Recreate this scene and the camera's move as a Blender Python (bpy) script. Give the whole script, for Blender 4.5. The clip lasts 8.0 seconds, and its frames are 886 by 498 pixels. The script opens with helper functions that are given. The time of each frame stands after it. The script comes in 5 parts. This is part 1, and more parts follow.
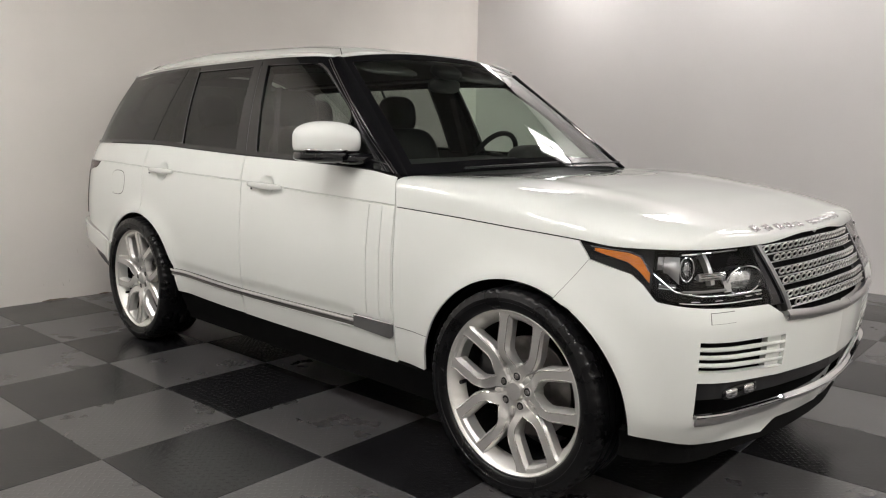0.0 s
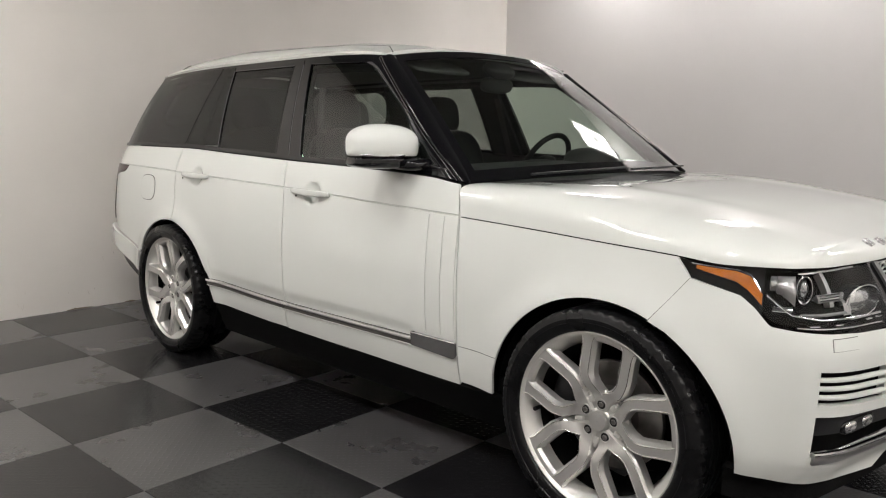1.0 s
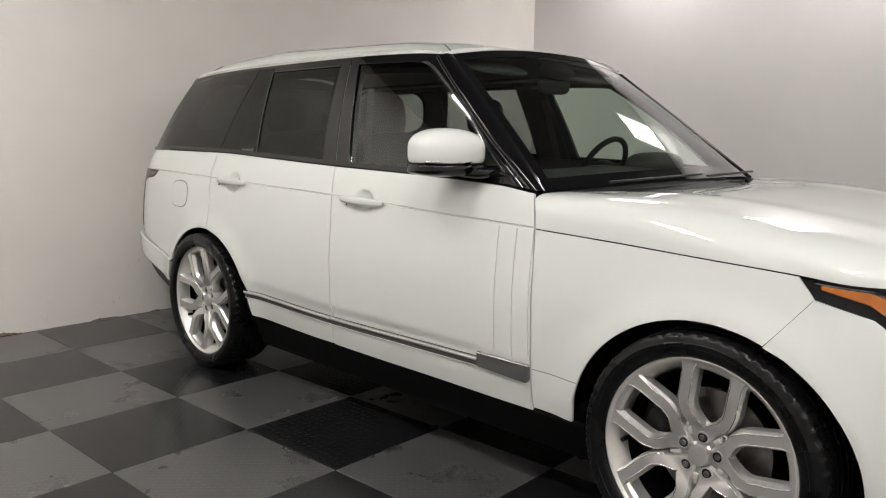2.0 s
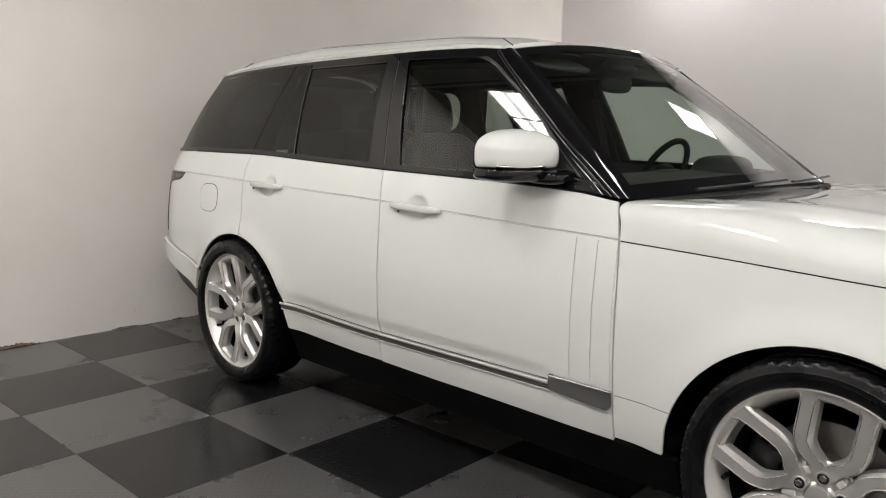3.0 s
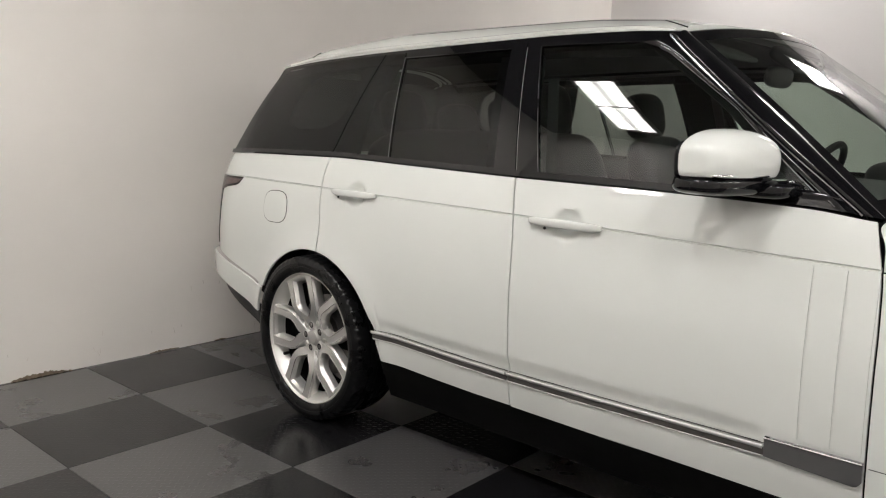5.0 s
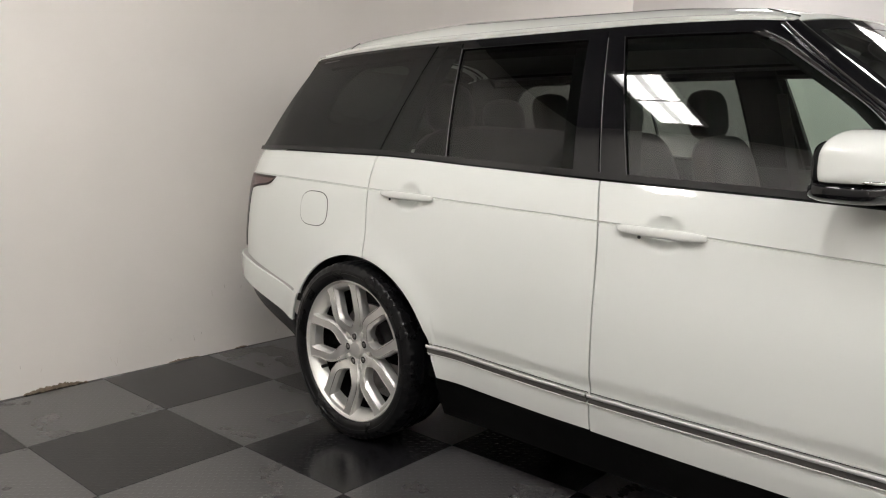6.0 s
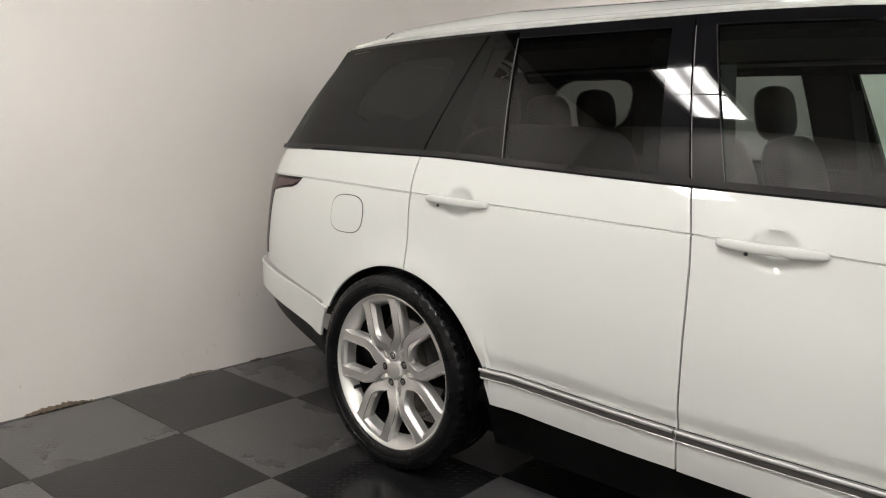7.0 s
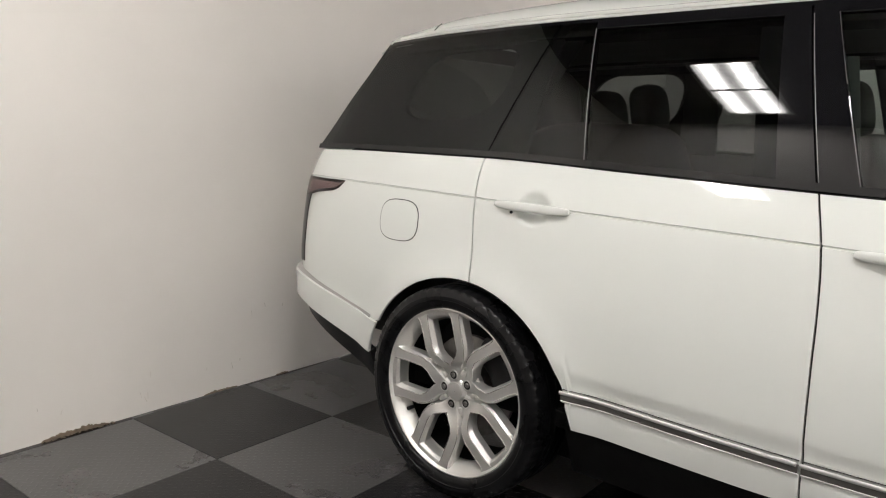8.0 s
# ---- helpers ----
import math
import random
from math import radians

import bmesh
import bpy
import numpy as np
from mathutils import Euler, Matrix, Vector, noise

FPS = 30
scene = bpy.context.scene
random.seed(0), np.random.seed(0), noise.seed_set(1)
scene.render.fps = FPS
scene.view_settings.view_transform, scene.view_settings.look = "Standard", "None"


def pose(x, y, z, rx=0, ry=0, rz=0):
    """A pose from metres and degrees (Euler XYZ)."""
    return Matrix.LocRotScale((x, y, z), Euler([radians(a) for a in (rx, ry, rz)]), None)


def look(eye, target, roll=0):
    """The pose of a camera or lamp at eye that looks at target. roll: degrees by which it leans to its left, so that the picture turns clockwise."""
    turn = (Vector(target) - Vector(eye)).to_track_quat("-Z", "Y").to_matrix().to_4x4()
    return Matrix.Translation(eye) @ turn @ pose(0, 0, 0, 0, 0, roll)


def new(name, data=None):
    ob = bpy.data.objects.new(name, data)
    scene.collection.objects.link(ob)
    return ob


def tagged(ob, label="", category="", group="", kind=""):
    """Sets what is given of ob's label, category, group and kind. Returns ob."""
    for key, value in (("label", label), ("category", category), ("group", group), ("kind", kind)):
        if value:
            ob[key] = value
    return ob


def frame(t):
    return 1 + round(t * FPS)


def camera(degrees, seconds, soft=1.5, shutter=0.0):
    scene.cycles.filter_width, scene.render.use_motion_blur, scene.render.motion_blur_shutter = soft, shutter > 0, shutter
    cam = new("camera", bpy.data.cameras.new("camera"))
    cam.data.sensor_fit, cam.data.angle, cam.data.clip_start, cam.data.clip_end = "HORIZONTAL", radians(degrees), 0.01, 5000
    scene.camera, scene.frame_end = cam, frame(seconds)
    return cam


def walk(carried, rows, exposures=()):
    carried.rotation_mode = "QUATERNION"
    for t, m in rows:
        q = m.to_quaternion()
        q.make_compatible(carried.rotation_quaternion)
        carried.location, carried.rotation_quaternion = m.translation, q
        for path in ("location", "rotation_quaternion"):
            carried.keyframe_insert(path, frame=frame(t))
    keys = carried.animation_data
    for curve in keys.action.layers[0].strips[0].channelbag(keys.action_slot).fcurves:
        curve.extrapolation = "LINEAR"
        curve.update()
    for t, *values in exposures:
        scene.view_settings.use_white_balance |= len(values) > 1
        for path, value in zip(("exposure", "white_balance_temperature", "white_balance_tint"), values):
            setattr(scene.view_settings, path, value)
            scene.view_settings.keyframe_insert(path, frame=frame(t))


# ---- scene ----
cam = camera(60.0, 8.0, soft=1.15)
# seconds, eye x y z, yaw to the left of +y, pitch, roll
ROWS = [
    (0.0, 3.106, -3.060, 1.286, 43.53, -8.45, 0.94),
    (0.5, 2.960, -3.035, 1.300, 43.98, -8.54, 0.87),
    (1.0, 2.776, -3.036, 1.301, 44.21, -8.53, 0.78),
    (1.5, 2.598, -3.047, 1.311, 44.38, -8.49, 0.68),
    (3.0, 2.110, -3.012, 1.315, 44.90, -8.47, 0.83),
    (3.5, 1.894, -3.038, 1.312, 44.67, -8.33, 1.04),
    (4.0, 1.733, -3.040, 1.314, 44.48, -8.36, 0.99),
    (4.5, 1.542, -3.006, 1.304, 44.28, -8.35, 1.01),
    (6.0, 0.950, -3.028, 1.301, 42.91, -8.59, 1.58),
    (6.5, 0.790, -2.998, 1.295, 42.52, -8.83, 1.77),
    (7.0, 0.576, -2.952, 1.304, 42.21, -8.87, 1.89),
    (7.5, 0.407, -2.947, 1.296, 41.55, -8.97, 1.95),
    (8.0, 0.187, -2.968, 1.304, 40.73, -9.10, 1.75),
]


def aim(x, y, z, yaw, pitch, roll):
    a, b = radians(yaw), radians(pitch)
    return look((x, y, z), (x - math.sin(a) * math.cos(b), y + math.cos(a) * math.cos(b), z + math.sin(b)), roll)


walk(cam, [(t, aim(*row)) for t, *row in ROWS], [(0.0, 0.0), (4.5, -0.02), (8.0, 0.13)])

# ---- light ----
world = bpy.data.worlds.new("world")
scene.world = world
world.use_nodes = True
world.node_tree.nodes["Background"].inputs[0].default_value = (0.9, 0.95, 1, 1)
world.node_tree.nodes["Background"].inputs[1].default_value = 0.02
CEILING = 3.5
LAMP = 46.0
# places of the ceiling lamps in the room: two long rows and an invented cross row at the end wall; the row at the far
# wall is turned down
# the cross row at x 8.45 is unseen, added to light the nose
LAMPS = [(1.15 + 1.95 * k, -2.86) for k in range(4)] + [(8.45, y) for y in (-1.7, 0, 1.7)]
# the far row's glow is cut to keep the hood darker
FAR_LAMPS = [(1.52 + 1.77 * k, 3.50) for k in range(4)]


# ---- materials ----
def material(name, color, rough=0.5, metal=0.0, coat=0.0, bump=0.0, scale=40.0, vary=0.0, vary_scale=3.0, rough_vary=0.0, spread=0.0, spec=0.5, detail=6):
    """A principled material with noise in colour and roughness at a large scale and bump at a small one."""
    m = bpy.data.materials.new(name)
    m.use_nodes = True
    t = m.node_tree
    b = t.nodes["Principled BSDF"]
    b.inputs["Base Color"].default_value = (*color, 1)
    b.inputs["Roughness"].default_value = rough
    b.inputs["Metallic"].default_value = metal
    b.inputs["Coat Weight"].default_value = coat
    b.inputs["Specular IOR Level"].default_value = spec
    b.inputs["Coat Roughness"].default_value = 0.025
    co = t.nodes.new("ShaderNodeTexCoord")
    mp = t.nodes.new("ShaderNodeMapping")
    t.links.new(co.outputs["Object"], mp.inputs["Vector"])
    if spread:
        each = t.nodes.new("ShaderNodeObjectInfo")
        far = t.nodes.new("ShaderNodeMath")
        far.operation, far.inputs[1].default_value = "MULTIPLY", 90.0
        t.links.new(each.outputs["Random"], far.inputs[0])
        t.links.new(far.outputs[0], mp.inputs["Location"])
    if vary or rough_vary:
        n = t.nodes.new("ShaderNodeTexNoise")
        n.inputs["Scale"].default_value = vary_scale
        n.inputs["Detail"].default_value = detail
        t.links.new(mp.outputs[0], n.inputs["Vector"])
        if vary:
            r = t.nodes.new("ShaderNodeMapRange")
            r.inputs[1].default_value, r.inputs[2].default_value = 0.3, 0.7
            r.inputs[3].default_value, r.inputs[4].default_value = 1 - vary, 1 + vary
            t.links.new(n.outputs[0], r.inputs[0])
            x = t.nodes.new("ShaderNodeVectorMath")
            x.operation = "SCALE"
            x.inputs[0].default_value = color
            t.links.new(r.outputs[0], x.inputs["Scale"])
            last = x.outputs[0]
            if spread:
                oi = t.nodes.new("ShaderNodeObjectInfo")
                r2 = t.nodes.new("ShaderNodeMapRange")
                r2.inputs[3].default_value, r2.inputs[4].default_value = 1 - spread, 1 + spread
                t.links.new(oi.outputs["Random"], r2.inputs[0])
                x2 = t.nodes.new("ShaderNodeVectorMath")
                x2.operation = "SCALE"
                t.links.new(last, x2.inputs[0])
                t.links.new(r2.outputs[0], x2.inputs["Scale"])
                last = x2.outputs[0]
            t.links.new(last, b.inputs["Base Color"])
        if rough_vary:
            r = t.nodes.new("ShaderNodeMapRange")
            r.inputs[1].default_value, r.inputs[2].default_value = 0.3, 0.7
            r.inputs[3].default_value, r.inputs[4].default_value = rough - rough_vary, rough + rough_vary
            t.links.new(n.outputs[0], r.inputs[0])
            t.links.new(r.outputs[0], b.inputs["Roughness"])
    if bump:
        n = t.nodes.new("ShaderNodeTexNoise")
        n.inputs["Scale"].default_value = scale
        n.inputs["Detail"].default_value = 4
        t.links.new(mp.outputs[0], n.inputs["Vector"])
        u = t.nodes.new("ShaderNodeBump")
        u.inputs["Strength"].default_value = bump
        u.inputs["Distance"].default_value = 0.004
        t.links.new(n.outputs[0], u.inputs["Height"])
        t.links.new(u.outputs[0], b.inputs["Normal"])
    return m


def glass(name, tint, rough=0.0, least=0.052):
    """A thin tinted pane: clear through, with a sharp sheen."""
    m = bpy.data.materials.new(name)
    m.use_nodes = True
    t = m.node_tree
    t.nodes.remove(t.nodes["Principled BSDF"])
    clear, gloss, mix, fr = (t.nodes.new("ShaderNode" + k) for k in ("BsdfTransparent", "BsdfGlossy", "MixShader", "LayerWeight"))
    clear.inputs[0].default_value = (*tint, 1)
    gloss.inputs["Roughness"].default_value = rough
    fr.inputs[0].default_value = 0.5
    power, scale = t.nodes.new("ShaderNodeMath"), t.nodes.new("ShaderNodeMapRange")
    power.operation, power.inputs[1].default_value = "POWER", 5.0
    scale.inputs[3].default_value, scale.inputs[4].default_value = least, 1.0
    t.links.new(fr.outputs["Facing"], power.inputs[0])
    t.links.new(power.outputs[0], scale.inputs[0])
    t.links.new(scale.outputs[0], mix.inputs[0])
    t.links.new(clear.outputs[0], mix.inputs[1])
    t.links.new(gloss.outputs[0], mix.inputs[2])
    t.links.new(mix.outputs[0], t.nodes["Material Output"].inputs[0])
    return m


def emitter(name, color, strength):
    m = bpy.data.materials.new(name)
    m.use_nodes = True
    b = m.node_tree.nodes["Principled BSDF"]
    b.inputs["Base Color"].default_value = (0.8, 0.8, 0.8, 1)
    b.inputs["Emission Color"].default_value = (*color, 1)
    b.inputs["Emission Strength"].default_value = strength
    return m


def tubes(m, apart=0.105):
    """Two tubes that show through a lens panel: the glow is strong over each and weak between."""
    t = m.node_tree
    b = t.nodes["Principled BSDF"]
    strength = b.inputs["Emission Strength"].default_value
    co, sp = t.nodes.new("ShaderNodeTexCoord"), t.nodes.new("ShaderNodeSeparateXYZ")
    t.links.new(co.outputs["Object"], sp.inputs[0])
    last = sp.outputs[0]
    for kind, value in (("ABSOLUTE", 0), ("SUBTRACT", apart), ("DIVIDE", 0.047), ("POWER", 2.0), ("MULTIPLY", -1.0), ("EXPONENT", 0)):
        n = t.nodes.new("ShaderNodeMath")
        n.operation = kind
        n.inputs[1].default_value = value
        t.links.new(last, n.inputs[0])
        last = n.outputs[0]
    r = t.nodes.new("ShaderNodeMapRange")
    r.inputs[3].default_value, r.inputs[4].default_value = strength * 0.16, strength * 1.75
    t.links.new(last, r.inputs[0])
    t.links.new(r.outputs[0], b.inputs["Emission Strength"])
    return m


def tread(m, size=0.026, strength=0.16):
    """Raised diamond bars, laid crosswise in turn, as bump on a tile."""
    t = m.node_tree
    b = t.nodes["Principled BSDF"]
    co = t.nodes.new("ShaderNodeTexCoord")
    mp = t.nodes.new("ShaderNodeMapping")
    mp.inputs["Rotation"].default_value = (0, 0, radians(45))
    mp.inputs["Scale"].default_value = (1 / size, 1 / size, 1)
    t.links.new(co.outputs["Object"], mp.inputs["Vector"])
    sp = t.nodes.new("ShaderNodeSeparateXYZ")
    t.links.new(mp.outputs[0], sp.inputs[0])

    def op(kind, a, c=None):
        n = t.nodes.new("ShaderNodeMath")
        n.operation = kind
        for i, v in enumerate((a, c)):
            if isinstance(v, (int, float)):
                n.inputs[i].default_value = v
            elif v is not None:
                t.links.new(v, n.inputs[i])
        return n.outputs[0]

    fx, fy = op("SUBTRACT", op("FRACT", sp.outputs[0]), 0.5), op("SUBTRACT", op("FRACT", sp.outputs[1]), 0.5)
    odd = op("MODULO", op("ABSOLUTE", op("ADD", op("FLOOR", sp.outputs[0]), op("FLOOR", sp.outputs[1]))), 2)
    ax, ay = op("ABSOLUTE", fx), op("ABSOLUTE", fy)
    one = op("ADD", op("MULTIPLY", ax, 2.1), op("MULTIPLY", ay, 6.5))
    two = op("ADD", op("MULTIPLY", ax, 6.5), op("MULTIPLY", ay, 2.1))
    pick = op("ADD", op("MULTIPLY", one, odd), op("MULTIPLY", two, op("SUBTRACT", 1.0, odd)))
    h = op("MAXIMUM", op("SUBTRACT", 1.0, pick), 0.0)
    u = t.nodes.new("ShaderNodeBump")
    u.inputs["Strength"].default_value = strength
    u.inputs["Distance"].default_value = 0.004
    t.links.new(op("MINIMUM", op("MULTIPLY", h, 2.0), 1.0), u.inputs["Height"])
    t.links.new(u.outputs[0], b.inputs["Normal"])
    return m


PAINT = material("white_paint", (0.72, 0.738, 0.708), 0.5, spec=0.0, coat=1.0, vary=0.012, vary_scale=2.0)
GLOSS_BLACK = material("gloss_black", (0.004, 0.004, 0.005), 0.03, spec=0.42, rough_vary=0.03, vary_scale=6)
BLACK = material("black_plastic", (0.010, 0.010, 0.011), 0.5, spec=0.35, bump=0.15, scale=300, vary=0.2, vary_scale=8)
LINER = material("liner_felt", (0.004, 0.004, 0.004), 0.95, spec=0.1, bump=0.3, scale=120, vary=0.3, vary_scale=10)
RUBBER = material("tyre_rubber", (0.0045, 0.0045, 0.005), 0.30, spec=0.24, bump=0.12, scale=90, vary=0.25, vary_scale=9, rough_vary=0.08)
ALLOY = material("silver_alloy", (0.66, 0.65, 0.63), 0.34, metal=0.75, coat=0.2, vary=0.03, vary_scale=3, detail=2)
ALLOY_EDGE = material("polished_alloy", (0.80, 0.79, 0.76), 0.18, metal=0.9, coat=0.3, vary=0.04, vary_scale=14)
ALLOY_BRIGHT = material("bright_alloy", (0.74, 0.73, 0.70), 0.42, metal=0.6, coat=0.15, vary=0.03, vary_scale=3, detail=2)
STEEL = material("brake_steel", (0.22, 0.21, 0.20), 0.4, metal=0.9, bump=0.2, scale=60, vary=0.25, vary_scale=20)
CHROME = material("chrome", (0.75, 0.75, 0.76), 0.12, metal=1.0, rough_vary=0.04, vary_scale=10, vary=0.03)
SATIN = material("satin_metal", (0.36, 0.355, 0.35), 0.3, metal=0.9, bump=0.05, scale=200, vary=0.06, vary_scale=10)
GREY = material("grey_trim", (0.16, 0.16, 0.16), 0.35, metal=0.5, bump=0.05, scale=200, vary=0.08, vary_scale=8)
STRIP = material("strip_metal", (0.105, 0.100, 0.094), 0.42, metal=0.4, bump=0.05, scale=200, vary=0.08, vary_scale=8)
LIP = material("strip_lip", (0.70, 0.70, 0.68), 0.30, metal=0.55, coat=0.3, vary=0.03, vary_scale=8)
SHELF = material("shelf_plastic", (0.30, 0.29, 0.28), 0.55, bump=0.08, scale=200, vary=0.06, vary_scale=10)
# near-black for joints, with the shade inside the gaps put into the colour
SEAM = material("seam_shade", (0.012, 0.012, 0.012), 0.8, vary=0.2, vary_scale=20)
AMBER = material("amber_lens", (0.50, 0.145, 0.012), 0.12, coat=1.0, bump=0.2, scale=150, vary=0.15, vary_scale=30)
LAMP_GLASS = glass("lamp_glass", (0.88, 0.89, 0.90), least=0.018)
SMOKE = glass("smoked_lens", (0.62, 0.55, 0.55))
FACETED = material("faceted_lens", (0.72, 0.72, 0.71), 0.14, metal=0.85, coat=0.6, bump=0.9, scale=34, vary=0.45, vary_scale=42)
RED = material("red_lens", (0.27, 0.20, 0.195), 0.15, coat=1.0, bump=0.2, scale=120, vary=0.15, vary_scale=20)
CLEAR = glass("clear_glass", (0.74, 0.84, 0.77), least=0.088)
SCREEN = glass("screen_glass", (0.74, 0.81, 0.75), least=0.115)
# metal for added bars that carry the highlights of the black trim
EDGE = material("glint_metal", (0.13, 0.13, 0.135), 0.14, metal=1.0, vary=0.1, vary_scale=9)
BACK_GLASS = glass("rear_privacy_glass", (0.075, 0.085, 0.08))
PRIVACY = glass("privacy_glass", (0.28, 0.295, 0.285), least=0.038)
LEATHER = material("black_leather", (0.004, 0.004, 0.0045), 0.5, spec=0.10, bump=0.3, scale=220, vary=0.15, vary_scale=6)
LINING = material("headliner", (0.085, 0.085, 0.085), 0.9, spec=0.1, bump=0.2, scale=200, vary=0.05, vary_scale=5)
TRIM = material("dark_trim", (0.006, 0.006, 0.0065), 0.8, spec=0.1, bump=0.2, scale=200, vary=0.1, vary_scale=6)
DASH = material("dashboard", (0.026, 0.026, 0.027), 0.6, spec=0.25, bump=0.25, scale=250, vary=0.15, vary_scale=6)
WALL = material("wall_paint", (0.85, 0.815, 0.77), 0.75, bump=0.06, scale=25, vary=0.04, vary_scale=1.1)
WALL_GREY = material("wall_paint_cool", (0.80, 0.775, 0.765), 0.6, bump=0.06, scale=25, vary=0.03, vary_scale=0.8)
WALL_DIM = material("wall_paint_beige", (0.68, 0.655, 0.63), 0.7, bump=0.06, scale=25, vary=0.04, vary_scale=1.0)
CEILING_PAINT = material("ceiling_panel", (0.15, 0.147, 0.144), 0.9, bump=0.2, scale=80, vary=0.05, vary_scale=2)
TILE_DARK = tread(material("dark_tile", (0.0088, 0.0086, 0.0096), 0.22, spec=0.36, vary=0.20, vary_scale=4.0, rough_vary=0.03, spread=0.15, detail=4), strength=0.16)
TILE_GREY = tread(material("grey_tile", (0.061, 0.0588, 0.060), 0.28, spec=1.0, vary=0.08, vary_scale=4.0, rough_vary=0.010, spread=0.08, detail=5), strength=0.30)
SLAB = material("slab", (0.02, 0.02, 0.02), 0.8, bump=0.2, scale=30, vary=0.2, vary_scale=3)
SCUFF = material("scuff", (0.70, 0.66, 0.61), 0.8, vary=0.2, vary_scale=30)
PLASTER = material("broken_plaster", (0.20, 0.155, 0.11), 0.95, bump=0.8, scale=60, vary=0.35, vary_scale=18)
LIGHT = tubes(emitter("tube_light", (1.0, 0.968, 0.94), LAMP))
# the same tubes, dimmed only to hold back light on the hood
DIMMED_LIGHT = tubes(emitter("dimmed_tube_light", (1.0, 0.968, 0.95), LAMP * 0.54))
ENAMEL = material("white_enamel", (0.75, 0.75, 0.73), 0.4, vary=0.03, vary_scale=6)


# ---- mesh helpers ----
def part(name, bm, mat, parent=None, label="", smooth=True, sharp=38):
    """Links a bmesh as one mesh object, under a thing where one is given."""
    me = bpy.data.meshes.new(name)
    bm.normal_update()
    bm.to_mesh(me)
    bm.free()
    me.materials.append(mat)
    if smooth:
        me.shade_smooth()
        me.set_sharp_from_angle(angle=radians(sharp))
    ob = new(name, me)
    ob.parent = parent
    if label:
        tagged(ob, label)
    return ob


def box(x0, x1, y0, y1, z0, z1, bevel=0.0, segments=2):
    bm = bmesh.new()
    bmesh.ops.create_cube(bm, size=1.0, matrix=Matrix.Translation(((x0 + x1) / 2, (y0 + y1) / 2, (z0 + z1) / 2)) @ Matrix.Diagonal((x1 - x0, y1 - y0, z1 - z0, 1)))
    if bevel:
        bmesh.ops.bevel(bm, geom=bm.edges[:], offset=bevel, segments=segments, profile=0.5, affect="EDGES")
    return bm


def moved(bm, m):
    bmesh.ops.transform(bm, matrix=m, verts=bm.verts[:])
    return bm


def joined(*meshes):
    out = bmesh.new()
    for bm in meshes:
        me = bpy.data.meshes.new("tmp")
        bm.to_mesh(me)
        bm.free()
        out.from_mesh(me)
        bpy.data.meshes.remove(me)
    return out


def mirrored(bm):
    """The same shape on the other side of the car."""
    bmesh.ops.transform(bm, matrix=Matrix.Diagonal((1, -1, 1, 1)), verts=bm.verts[:])
    bmesh.ops.reverse_faces(bm, faces=bm.faces[:])
    return bm


HEART = Vector((0, 0, 0.7))


def sheet(fn, us, vs, depth=0.012, keep=None, heart=HEART):
    """A skin fn(u, v) whose open edges turn inwards by depth. keep(i, j) says which cells stand."""
    bm = bmesh.new()
    grid = [[bm.verts.new(fn(u, v)) for v in vs] for u in us]
    for i in range(len(us) - 1):
        for j in range(len(vs) - 1):
            if keep is None or keep(i, j):
                bm.faces.new((grid[i][j], grid[i + 1][j], grid[i + 1][j + 1], grid[i][j + 1]))
    for v in [v for v in bm.verts if not v.link_faces]:
        bm.verts.remove(v)
    bm.normal_update()
    total = sum(((f.calc_center_median() - heart).dot(f.normal) * f.calc_area() for f in bm.faces), 0.0)
    if total < 0:
        bmesh.ops.reverse_faces(bm, faces=bm.faces[:])
    bm.normal_update()
    if depth:
        rim = [e for e in bm.edges if len(e.link_faces) == 1]
        normals = {v: v.normal.copy() for e in rim for v in e.verts}
        made = bmesh.ops.extrude_edge_only(bm, edges=rim)["geom"]
        old = {(round(v.co.x, 6), round(v.co.y, 6), round(v.co.z, 6)): n for v, n in normals.items()}
        for v in made:
            if isinstance(v, bmesh.types.BMVert):
                v.co -= old.get((round(v.co.x, 6), round(v.co.y, 6), round(v.co.z, 6)), Vector((0, 0, 0))) * depth
    return bm


def lathe(profile, n=72, start=0.0, sweep=360.0):
    """Turns a profile of (axial, radius) about the y axis; the axial way is outwards, to -y."""
    bm = bmesh.new()
    full = sweep >= 360
    rings = []
    for k in range(n if full else n + 1):
        a = radians(start + sweep * k / n)
        rings.append([bm.verts.new((r * math.cos(a), -d, r * math.sin(a))) for d, r in profile])
    for k in range(n):
        a, b = rings[k], rings[(k + 1) % len(rings)]
        for i in range(len(profile) - 1):
            bm.faces.new((a[i], b[i], b[i + 1], a[i + 1]))
    bmesh.ops.remove_doubles(bm, verts=bm.verts[:], dist=1e-6)
    bmesh.ops.recalc_face_normals(bm, faces=bm.faces[:])
    return bm


